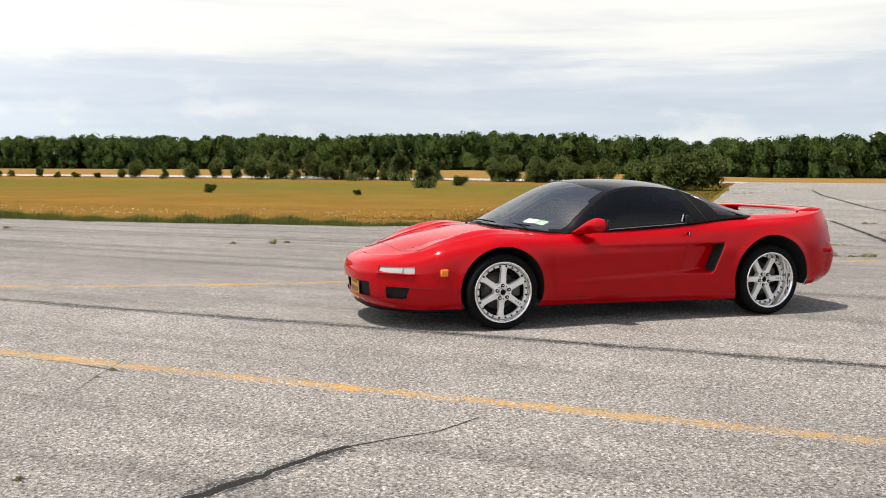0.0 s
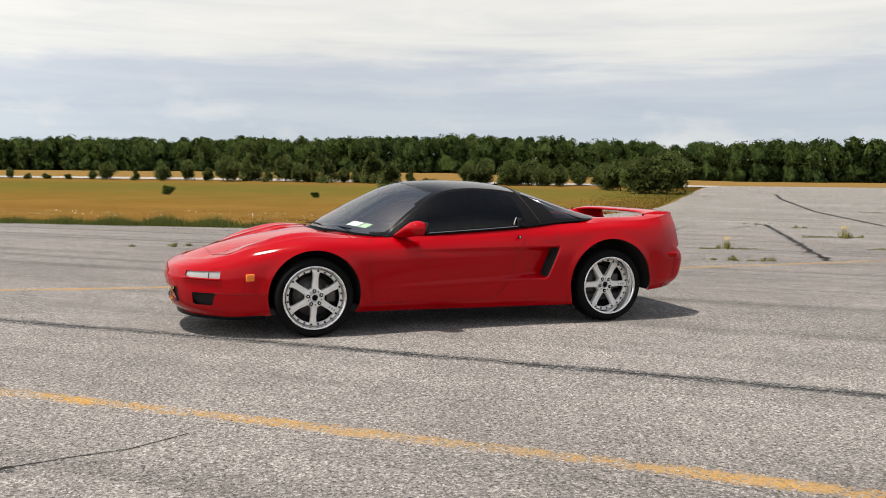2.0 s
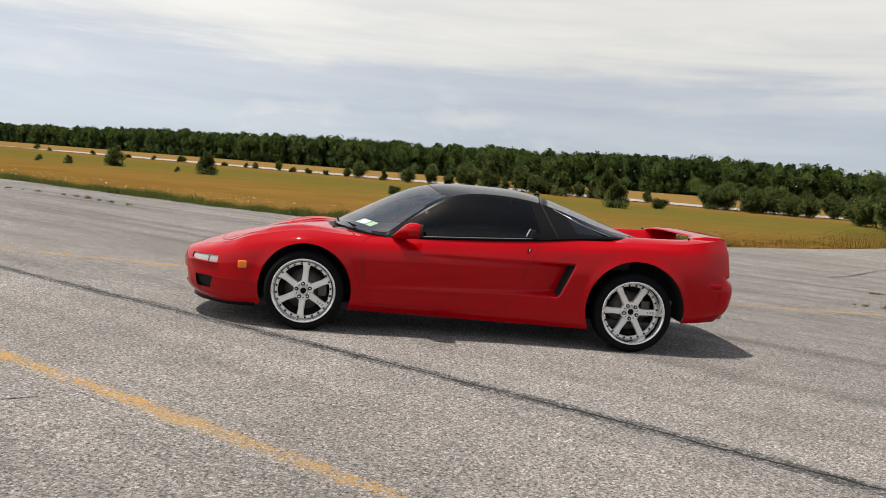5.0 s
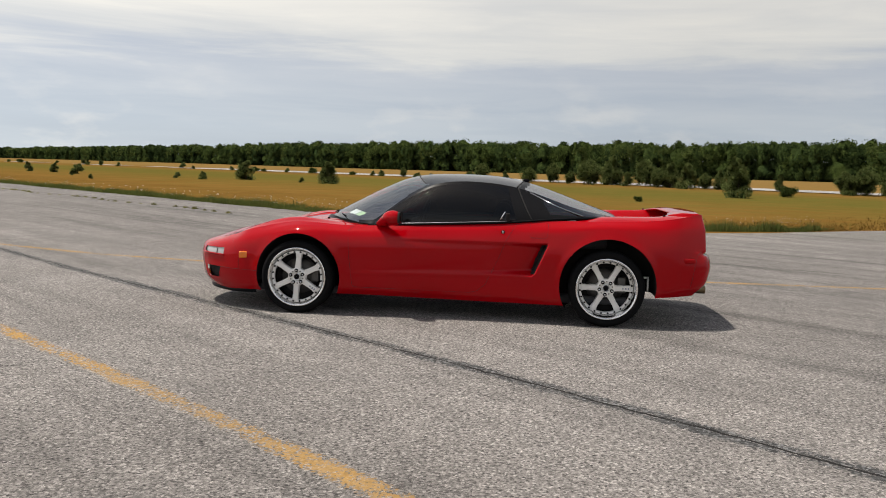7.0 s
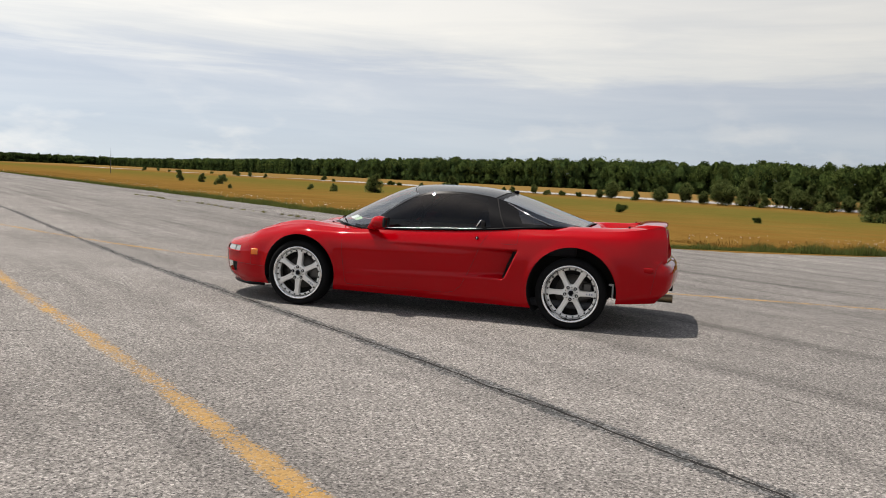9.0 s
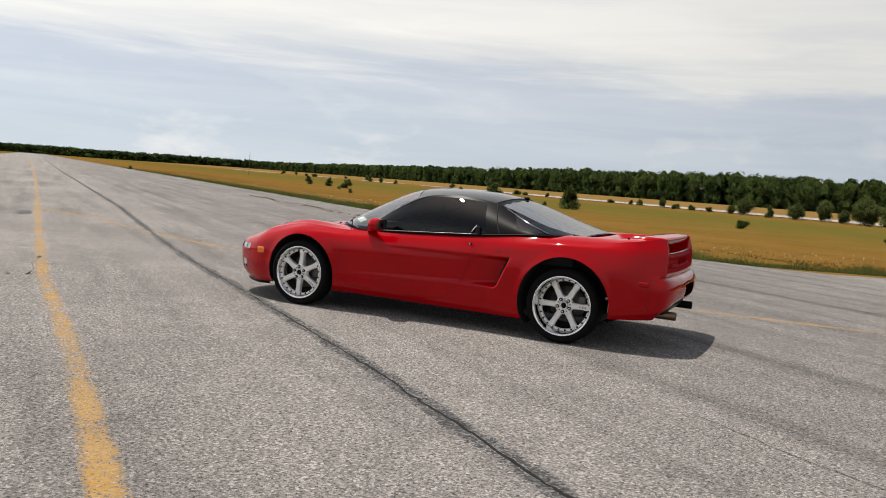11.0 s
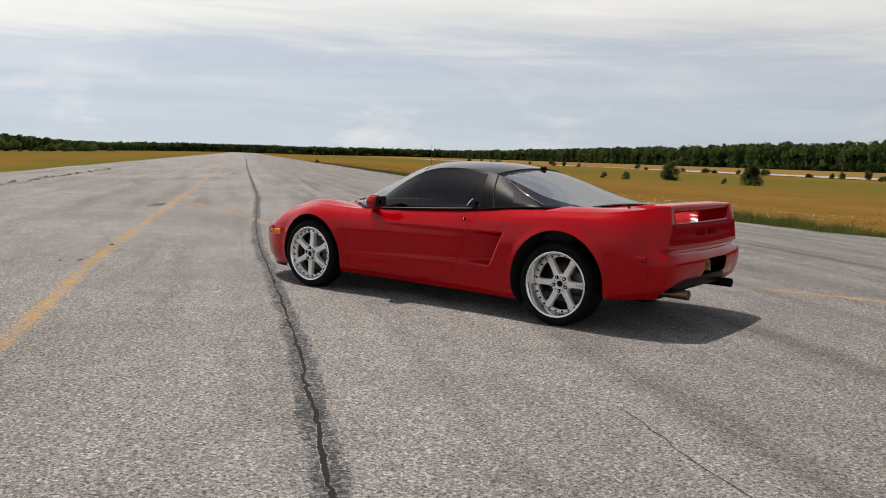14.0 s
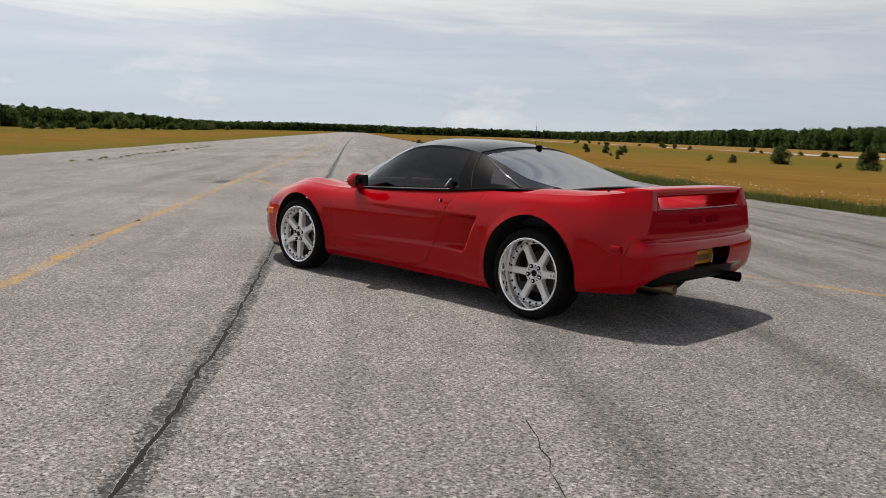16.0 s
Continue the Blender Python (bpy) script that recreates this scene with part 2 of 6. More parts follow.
_k = Mat("meadow_soil", rough=1.0, Specular_IOR_Level=0.0)
_g = meadow_tone(_k, (0.163, 0.095, 0.025), (0.142, 0.077, 0.019), (0.074, 0.086, 0.018))
_k.set("Base Color", _k.mix(0.7, _g, _k.ramp(_k.noise(5.0, 6.0, 0.7), (0.3, 0.80), (0.7, 1.16)), "MULTIPLY"))
_k.bump(_k.noise(4.0, 6.0, 0.7), 0.4, 0.05)
M_FIELD = _k.m


def thin(k, col, through=0.5):
    """Turns a material into thin leaf: light passes to the far side."""
    d = k.t.nodes.new("ShaderNodeBsdfDiffuse")
    tr = k.t.nodes.new("ShaderNodeBsdfTranslucent")
    mx = k.t.nodes.new("ShaderNodeMixShader")
    mx.inputs[0].default_value = through
    for n in (d, tr):
        k.t.links.new(col, n.inputs[0])
    k.t.links.new(d.outputs[0], mx.inputs[1])
    k.t.links.new(tr.outputs[0], mx.inputs[2])
    k.t.links.new(mx.outputs[0], k.t.nodes["Material Output"].inputs[0])
    k.t.nodes.remove(k.b)
    return k.m


def leafy(name, tones):
    k = Mat(name)
    return thin(k, k.ramp(k.island(), *[(i / (len(tones) - 1), c) for i, c in enumerate(tones)]))


_k = Mat("ripe_grass")
_g = meadow_tone(_k, (0.163, 0.095, 0.025), (0.142, 0.077, 0.019), (0.074, 0.086, 0.018))
M_GOLD = thin(_k, _k.mix(0.85, _g, _k.ramp(_k.island(), (0.0, 0.90), (0.5, 1.0), (1.0, 1.12)), "MULTIPLY"))
M_GREEN = leafy("green_weeds", [(0.058, 0.080, 0.022), (0.088, 0.108, 0.030), (0.072, 0.092, 0.026), (0.125, 0.118, 0.040)])
M_WEED = leafy("joint_weeds", [(0.16, 0.165, 0.05), (0.21, 0.20, 0.07), (0.18, 0.18, 0.055), (0.26, 0.22, 0.09)])
M_FLOWER = Mat("white_flowers", (0.55, 0.54, 0.50), 0.8).m
M_BLOOM = Mat("yellow_flowers", (0.45, 0.30, 0.02), 0.8).m
M_LEAF = leafy("tree_leaves", [(0.058, 0.088, 0.025), (0.074, 0.108, 0.030), (0.092, 0.128, 0.036), (0.116, 0.150, 0.045)])
M_LEAF_DARK = leafy("dark_tree_leaves", [(0.040, 0.066, 0.024), (0.052, 0.080, 0.028), (0.064, 0.094, 0.032)])
M_LEAF_PALE = leafy("pale_tree_leaves", [(0.088, 0.122, 0.034), (0.108, 0.142, 0.042), (0.132, 0.160, 0.052)])
M_PINE = leafy("pine_needles", [(0.118, 0.155, 0.050), (0.156, 0.196, 0.064), (0.200, 0.232, 0.082)])
# near-black to green mottle: the shade inside a crown, put into the colour
_k = Mat("inner_crown_shade", rough=1.0, Specular_IOR_Level=0.0)
_leaf_and_gap = _k.ramp(_k.noise(2.6, 5.0, 0.75), (0.34, (0.012, 0.019, 0.007)), (0.52, (0.032, 0.048, 0.015)), (0.68, (0.058, 0.080, 0.025)))
_k.set("Base Color", _k.mix(1.0, _leaf_and_gap, _k.ramp(_k.noise(0.13, 3.0, 0.5), (0.35, (0.72, 0.78, 0.85)), (0.65, (1.22, 1.15, 1.0))), "MULTIPLY"))
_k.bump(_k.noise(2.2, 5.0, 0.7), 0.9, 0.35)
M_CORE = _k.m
M_BARK = Mat("bark", (0.08, 0.06, 0.045), 0.95).m

# ---- ground plan ----
# runway frame: s runs along the yellow line, p across it towards the woods
RUN_O, RUN_D, RUN_N = Vector((-4.3, -0.95)), Vector((-0.759, 0.651)), Vector((0.651, 0.759))


def plan(s, p, z=0.0):
    q = RUN_O + RUN_D * s + RUN_N * p
    return Vector((q.x, q.y, z))


def rnd(a, b):
    return random.uniform(a, b)


def mesh_object(name, verts, faces, mat, smooth=False):
    me = bpy.data.meshes.new(name)
    me.from_pydata([tuple(q) for q in verts], [], faces)
    for one in (mat if isinstance(mat, (list, tuple)) else [mat]):
        me.materials.append(one)
    if smooth:
        me.polygons.foreach_set("use_smooth", [True] * len(me.polygons))
    me.update()
    return new(name, me)


def np_mesh(name, verts, tris, mat, mat_index=None, normals=None):
    """A mesh of triangles straight from numpy arrays."""
    me = bpy.data.meshes.new(name)
    n, f = len(verts), len(tris)
    me.vertices.add(n)
    me.vertices.foreach_set("co", np.asarray(verts, np.float32).ravel())
    me.loops.add(f * 3)
    me.loops.foreach_set("vertex_index", np.asarray(tris, np.int32).ravel())
    me.polygons.add(f)
    me.polygons.foreach_set("loop_start", np.arange(0, f * 3, 3, dtype=np.int32))
    for one in (mat if isinstance(mat, (list, tuple)) else [mat]):
        me.materials.append(one)
    if mat_index is not None:
        me.polygons.foreach_set("material_index", np.asarray(mat_index, np.int32))
    me.update(calc_edges=True)
    if normals is not None:
        me.polygons.foreach_set("use_smooth", [True] * f)
        me.normals_split_custom_set_from_vertices(np.asarray(normals, np.float32).tolist())
    return new(name, me)


def wobble_edge(s, seed):
    return 0.35 * noise.noise((s * 0.13, seed, 0)) + 0.12 * noise.noise((s * 0.9, seed, 3))


def strip(name, mat, path, width, z, seed=0.0, rough_edge=0.02, step=0.12, label="", category="", kind="structure"):
    """A flat worn band on the pavement along a path of (x, y), with uneven edges."""
    pts = [Vector(q) for q in path]
    verts, faces, acr, run = [], [], [], 0.0
    dense = []
    for a, b in zip(pts, pts[1:]):
        n = max(1, int((b - a).length / step))
        dense += [a.lerp(b, i / n) for i in range(n)]
    dense.append(pts[-1])
    for i, q in enumerate(dense):
        d = (dense[min(i + 1, len(dense) - 1)] - dense[max(i - 1, 0)]).normalized()
        side = Vector((-d.y, d.x))
        run = i * step
        w = width(i / len(dense)) if callable(width) else width
        j1 = rough_edge * (noise.noise((run * 2.1, seed, 1)) + 0.6 * noise.noise((run * 7.0, seed, 5)))
        j2 = rough_edge * (noise.noise((run * 2.1, seed, 9)) + 0.6 * noise.noise((run * 7.0, seed, 13)))
        verts += [(*(q + side * (w / 2 + j1)), z), (*(q + side * (j1 - j2) / 2), z), (*(q - side * (w / 2 + j2)), z)]
        acr += [1.0, 0.0, 1.0]
        if i:
            faces += [(3 * i - 3, 3 * i - 2, 3 * i + 1, 3 * i), (3 * i - 2, 3 * i - 1, 3 * i + 2, 3 * i + 1)]
    ob = mesh_object(name, verts, faces, mat)
    ob.data.attributes.new("across", "FLOAT", "POINT").data.foreach_set("value", acr)
    return tagged(ob, label, category, "", kind)


# the land: one sheet to the horizon, just below the pavement, rolling a little far away
def land_height(s, p):
    z = -0.05
    if p < -20:
        z -= min(1.7, (-20 - p) * 0.02)
    if p > 60:
        z += 1.3 * min(1.0, (p - 60) / 110) ** 1.3 * min(1.0, max(0.0, s / 60))
    return z


gs = [-3000, -1200, -500, -250, -120] + [i * 20 - 100 for i in range(46)] + [950, 1300, 2200, 4000]
gp = [-3000, -900, -400, -200] + [i * 12 - 150 for i in range(31)] + [260, 400, 900, 3000]
verts = [plan(s, p, land_height(s, p)) for s in gs for p in gp]
faces = [(i * len(gp) + j, (i + 1) * len(gp) + j, (i + 1) * len(gp) + j + 1, i * len(gp) + j + 1)
         for i in range(len(gs) - 1) for j in range(len(gp) - 1)]
tagged(mesh_object("ground", verts, faces, M_FIELD), "wide meadow of ripe golden grass with green patches", "meadow", "", "structure")

# the runway and the taxiway that joins it: one outline with a rounded corner
EDGE_P, LEFT_P = 12.0, -8.2
ring = [(-75.0, LEFT_P)] + [(q, LEFT_P + wobble_edge(q, 2.0)) for q in [-40 + 4 * i for i in range(60)]] + [(300, LEFT_P), (1100, LEFT_P)]
ring += [(1100, EDGE_P), (300, EDGE_P - 0.7)] + [(q, EDGE_P + float(np.interp(q, [4.5, 7, 11, 60], [0.6, 0.3, -0.5, -0.7])) + wobble_edge(q, 7.0)) for q in [200 - 3 * i for i in range(65)]]
ring += [(4.2, EDGE_P + 0.7), (3.0, EDGE_P + 1.3), (2.0, EDGE_P + 2.2), (1.0, EDGE_P + 4.6), (0.3, EDGE_P + 8.0)]
ring += [(float(np.interp(q, [20, 29, 54, 80], [-0.1, -1.6, -0.4, 0.8])) + 0.5 * wobble_edge(q, 4.0), q) for q in [EDGE_P + 11 + 4 * i for i in range(17)]] + [(0.0, 96.0), (-75.0, 96.0)]
bm = bmesh.new()
face = bm.faces.new([bm.verts.new(plan(a, b)) for a, b in ring])
down = bmesh.ops.extrude_face_region(bm, geom=[face])
bmesh.ops.translate(bm, vec=(0, 0, -0.12), verts=[q for q in down["geom"] if isinstance(q, bmesh.types.BMVert)])
bmesh.ops.recalc_face_normals(bm, faces=bm.faces)
bmesh.ops.triangulate(bm, faces=bm.faces)
me = bpy.data.meshes.new("road")
bm.to_mesh(me)
bm.free()
me.materials.append(M_ASPHALT)
tagged(new("road", me), "weathered grey asphalt runway with coarse aggregate", "runway", "", "structure")

# the joining taxiway is laid in paler concrete
verts = [plan(a, b, 0.004) for a, b in [(-75, 15.5), (-30, 14.8), (-8, 15.4), (0.9, 16.8), (0.1, 20.0), (-1.5, 27), (-0.8, 50), (-0.4, 95.5), (-75, 95.5)]]
tagged(mesh_object("pavement", verts, [tuple(range(9))[::-1]], M_APRON), "pale cracked concrete of the joining taxiway", "taxiway", "", "structure")

# the pale strip across the meadow, parallel to the runway
for a, b, p0, p1 in ((0, 170, 84, 96), (180, 190, 87, 93), (204, 230, 86, 93), (262, 284, 85, 93), (330, 420, 85, 92)):
    n = max(2, int((b - a) / 14))
    verts = [plan(a + (b - a) * i / n, q + 0.5 * wobble_edge(a + (b - a) * i / n, q), land_height(a + (b - a) * i / n, q) + 0.07) for i in range(n + 1) for q in (p0, p1)]
    tagged(mesh_object("road", verts, [(2 * i, 2 * i + 2, 2 * i + 3, 2 * i + 1) for i in range(n)], M_STRIP_ROAD), "bleached concrete taxiway crossing the meadow", "taxiway", "", "structure")

# ---- the car ----
_k = Mat("red_car_paint", (0.56, 0.006, 0.014), 0.5, Specular_IOR_Level=0.0)
_k.set("Coat Weight", 1.0)
_k.set("Coat Roughness", 0.055)
_k.set("Coat IOR", 1.30)
_k.set("Base Color", _k.mix(_k.ramp(_k.noise(2.2, 3.0), (0.3, 0.0), (0.7, 1.0)), (0.325, 0.0006, 0.0036), (0.355, 0.0008, 0.0046)))
M_RED = _k.m
_k = Mat("black_roof_paint", (0.006, 0.006, 0.007), 0.5, Specular_IOR_Level=0.0)
_k.set("Coat Weight", 1.0)
_k.set("Coat Roughness", 0.10)
_k.set("Coat IOR", 1.3)
M_BLACK = _k.m
_k = Mat("satin_black_pillar", (0.010, 0.010, 0.011), 0.5, Specular_IOR_Level=0.0)
_k.set("Coat Weight", 0.16)
_k.set("Coat Roughness", 0.28)
_k.set("Coat IOR", 1.3)
M_PILLAR = _k.m
M_TRIM = Mat("black_plastic_trim", (0.005, 0.005, 0.006), 0.38, Specular_IOR_Level=0.045).m
M_SEAM = Mat("panel_gap", (0.06, 0.001, 0.003), 0.9).m
M_GAP = Mat("dark_gap", (0.006, 0.005, 0.005), 0.9).m
M_DARK = Mat("dark_cabin", (0.04, 0.04, 0.044), 0.85).m
_k = Mat("tyre_rubber", (0.0055, 0.0055, 0.006), 0.8, Specular_IOR_Level=0.1)
_k.bump(_k.noise(90.0, 3.0), 0.2, 0.004)
M_TYRE = _k.m
_k = Mat("silver_wheel_paint", (0.78, 0.765, 0.74), 0.34, 0.35)
_k.set("Roughness", _k.ramp(_k.noise(14.0, 4.0), (0.3, 0.3), (0.7, 0.48)))
M_SILVER = _k.m
M_POLISH = Mat("polished_aluminium", (0.80, 0.80, 0.80), 0.06, 1.0).m
M_STEEL = Mat("brake_steel", (0.10, 0.095, 0.09), 0.5, 0.8).m
M_CHROME = Mat("bright_metal", (0.75, 0.75, 0.74), 0.12, 1.0).m
# metal of the added bar that imitates a glint on the rear glass
M_STRIP = Mat("glint_bar_metal", (0.28, 0.28, 0.29), 0.2, 0.9).m
M_DULL = Mat("dull_trim_metal", (0.30, 0.30, 0.31), 0.22, 0.9).m
M_TIP = Mat("exhaust_steel", (0.17, 0.125, 0.075), 0.35, 1.0).m
M_AMBER = Mat("amber_lens", (0.85, 0.20, 0.01), 0.2, Coat_Weight=0.8).m
M_LAMP = Mat("clear_lamp_lens", (0.34, 0.345, 0.34), 0.2, Coat_Weight=0.8).m
M_TAIL = Mat("red_tail_lens", (0.25, 0.003, 0.008), 0.4, Coat_Weight=0.06, Specular_IOR_Level=0.0).m
M_MARKER = Mat("dark_red_marker_lens", (0.30, 0.0006, 0.003), 0.35, Coat_Weight=1.0, Coat_IOR=1.28, Specular_IOR_Level=0.0).m
M_SMOKE = Mat("smoked_lens", (0.16, 0.004, 0.008), 0.4, Specular_IOR_Level=0.0).m
M_PLATE = Mat("yellow_plate", (0.72, 0.33, 0.02), 0.5).m
M_INK = Mat("faded_blue_ink", (0.20, 0.11, 0.05), 0.6).m
M_STICK = Mat("pale_sticker", (0.72, 0.76, 0.74), 0.6).m
M_STICK2 = Mat("green_sticker", (0.50, 0.66, 0.42), 0.6).m
M_SEAT = Mat("seat_leather", (0.05, 0.048, 0.045), 0.55).m


def glass(name, tint, ior=1.5, rough=0.0):
    m = bpy.data.materials.new(name)
    m.use_nodes = True
    t = m.node_tree
    t.nodes.clear()
    fr = t.nodes.new("ShaderNodeFresnel")
    fr.inputs[0].default_value = ior
    tr = t.nodes.new("ShaderNodeBsdfTransparent")
    tr.inputs[0].default_value = (*tint, 1)
    gl = t.nodes.new("ShaderNodeBsdfGlossy")
    gl.inputs["Roughness"].default_value = rough
    gl.inputs["Color"].default_value = (1, 1, 1, 1)
    mx = t.nodes.new("ShaderNodeMixShader")
    out = t.nodes.new("ShaderNodeOutputMaterial")
    t.links.new(fr.outputs[0], mx.inputs[0])
    t.links.new(tr.outputs[0], mx.inputs[1])
    t.links.new(gl.outputs[0], mx.inputs[2])
    t.links.new(mx.outputs[0], out.inputs[0])
    return m


M_WIND = glass("windscreen_glass", (0.60, 0.66, 0.68), 2.7)
M_SIDE = glass("tinted_side_glass", (0.075, 0.084, 0.100), 1.38)
M_HATCH = glass("tinted_rear_glass", (0.40, 0.43, 0.44), 6.0)
M_QUARTER = glass("tinted_quarter_glass", (0.16, 0.18, 0.19), 1.7)


def part(name, bm, mat, parent, label="", smooth=True):
    """Links a bmesh (or mesh) as one mesh object under a thing or a part."""
    if isinstance(bm, bmesh.types.BMesh):
        me = bpy.data.meshes.new(name)
        bm.to_mesh(me)
        bm.free()
    else:
        me = bm
    for one in (mat if isinstance(mat, (list, tuple)) else [mat]):
        me.materials.append(one)
    if smooth:
        me.polygons.foreach_set("use_smooth", [True] * len(me.polygons))
    ob = new(name, me)
    ob.parent = parent
    return tagged(ob, label)


def knots(pairs, s):
    """Smooth monotone curve through (position, value) pairs, at each of s."""
    x, y = (np.array(q, float) for q in zip(*pairs))
    h, dlt = np.diff(x), np.diff(y) / np.diff(x)
    m = np.zeros(len(x))
    m[0], m[-1] = dlt[0], dlt[-1]
    for i in range(1, len(x) - 1):
        if dlt[i - 1] * dlt[i] > 0:
            w1, w2 = 2 * h[i] + h[i - 1], h[i] + 2 * h[i - 1]
            m[i] = (w1 + w2) / (w1 / dlt[i - 1] + w2 / dlt[i])
    s = np.clip(np.asarray(s, float), x[0], x[-1])
    i = np.clip(np.searchsorted(x, s) - 1, 0, len(x) - 2)
    u = (s - x[i]) / h[i]
    return ((1 + 2 * u) * (1 - u) ** 2 * y[i] + u * (1 - u) ** 2 * h[i] * m[i]
            + u * u * (3 - 2 * u) * y[i + 1] + u * u * (u - 1) * h[i] * m[i + 1])


def catmull(pts, n):
    """A dense Catmull-Rom curve along the first axis of pts, n steps a span."""
    pts = np.asarray(pts, float)
    ext = np.concatenate([2 * pts[:1] - pts[1:2], pts, 2 * pts[-1:] - pts[-2:-1]])
    u = (np.arange(n) / n).reshape(-1, *([1] * (pts.ndim - 1)))
    out = []
    for i in range(len(pts) - 1):
        a, b, c, d = ext[i:i + 4]
        out.append(0.5 * (2 * b + (c - a) * u + (2 * a - 5 * b + 4 * c - d) * u ** 2 + (3 * b - a - 3 * c + d) * u ** 3))
    return np.concatenate(out + [pts[-1:]])


# the plan outline, nose centre to tail centre: length and half width
OUT_X = [-2.315, -2.285, -2.16, -1.945, -1.70, -1.265, -0.82, -0.20, 0.45, 0.85, 1.25, 1.62, 1.88, 2.062, 2.118, 2.125]
OUT_W = [0.0, 0.29, 0.53, 0.705, 0.812, 0.885, 0.868, 0.860, 0.868, 0.888, 0.905, 0.89, 0.83, 0.725, 0.36, 0.0]
# level by level, sill to shoulder: height and tuck-in along the outline
ROWS = [
    ([(0, .165), (3, .155), (4.2, .17), (6, .165), (8, .15), (9.2, .155), (10.6, .24), (11.4, .25), (12.5, .262), (13.0, .285), (13.6, .345), (15, .37)],
     [(0, .10), (2, .09), (4, .045), (5.2, .085), (6, .095), (8, .09), (9, .055), (11, .045), (12.5, .10), (14, .16), (15, .17)]),
    ([(0, .23), (4, .225), (6, .225), (9, .22), (11, .305), (13, .345), (13.7, .39), (15, .405)],
     [(0, .035), (2, .03), (4, .014), (5.2, .042), (6, .048), (8, .045), (9, .018), (11, .012), (13, .035), (15, .04)]),
    ([(0, .31), (4, .32), (6, .33), (9, .34), (11, .40), (13, .44), (15, .45)],
     [(0, .02), (4, .0), (5.2, .020), (6, .026), (8, .026), (9, .008), (13, .006), (15, .006)]),
    ([(0, .41), (2, .415), (3, .41), (4, .41), (6, .44), (9, .46), (11, .49), (13, .51), (15, .515)],
     [(0, .0), (4, .0), (6, .010), (8, .010), (9, .002), (13, .0), (15, .0)]),
    ([(0, .465), (2, .465), (3, .465), (4, .475), (6, .54), (9, .57), (11, .58), (13, .575), (15, .575)],
     [(0, .01), (3, .004), (4, .0), (6, .002), (8, .002), (9, .0), (11, .0), (13, .02), (15, .025)]),
    ([(0, .51), (2, .515), (3, .525), (4, .56), (5, .645), (6, .625), (9, .66), (11, .67), (12.5, .645), (13, .63), (15, .625)],
     [(0, .025), (2, .03), (3, .022), (4, .012), (5, .012), (6, .012), (8, .012), (9, .01), (11, .01), (12.4, .03), (13, .085), (15, .10)]),
    ([(0, .535), (2, .545), (3, .57), (4, .62), (5, .71), (6, .69), (8, .735), (9, .755), (10, .785), (12, .785), (12.6, .775), (13, .745), (15, .74)],
     [(0, .07), (2, .07), (3, .06), (4, .045), (5, .05), (6, .045), (8, .04), (9, .035), (10, .04), (12, .045), (13, .10), (15, .115)]),
    ([(0, .558), (2, .575), (3, .612), (4, .68), (5, .752), (6, .735), (7, .765), (8, .80), (9, .828), (10, .836), (11, .853), (11.6, .872), (12.2, .892), (12.8, .908), (12.97, .906), (13.05, .796), (15, .790)],
     [(0, .14), (2, .14), (3, .12), (4, .11), (5, .14), (6, .11), (7, .085), (8, .085), (9, .10), (10, .110), (12, .090), (13, .115), (15, .13)]),
]
SPAN, SUB = 26, 8


def body_grid():
    """The painted skin as a grid of points, bottom to shoulder, nose to tail (one half, y negative)."""
    key = np.arange(16.0)
    xy = np.stack([OUT_X, OUT_W], 1)
    mirror = np.concatenate([[[xy[1, 0], -xy[1, 1]]], xy, [[xy[-2, 0], -xy[-2, 1]]]])
    line = []
    for i in range(15):
        a, b, c, d = mirror[i:i + 4]
        u = (np.arange(SPAN) / SPAN)[:, None]
        line.append(0.5 * (2 * b + (c - a) * u + (2 * a - 5 * b + 4 * c - d) * u ** 2 + (3 * b - a - 3 * c + d) * u ** 3))
    line = np.concatenate(line + [xy[-1:]])
    s = np.linspace(0, 15, len(line))
    tan = np.gradient(line, axis=0)
    tan[0], tan[-1] = (0, 1), (0, -1)
    tan /= np.linalg.norm(tan, axis=1, keepdims=True)
    out = np.stack([-tan[:, 1], tan[:, 0]], 1)
    levels = []
    for zk, dk in ROWS:
        q = line - out * knots(dk, s)[:, None]
        levels.append(np.stack([q[:, 0], np.maximum(q[:, 1], 0), knots(zk, s)], 1))
    grid = catmull(np.array(levels), SUB)
    return s, grid


S_KEY, HALF = body_grid()
# above the bumper the side runs straight to a sharp corner, and the tail face turns in behind it
lev = np.clip(((np.arange(HALF.shape[0]) / SUB) - 4.35) / 0.5, 0, 1)
lev = (lev * lev * (3 - 2 * lev))[:, None]
first_col = int(np.searchsorted(S_KEY, 11.7))
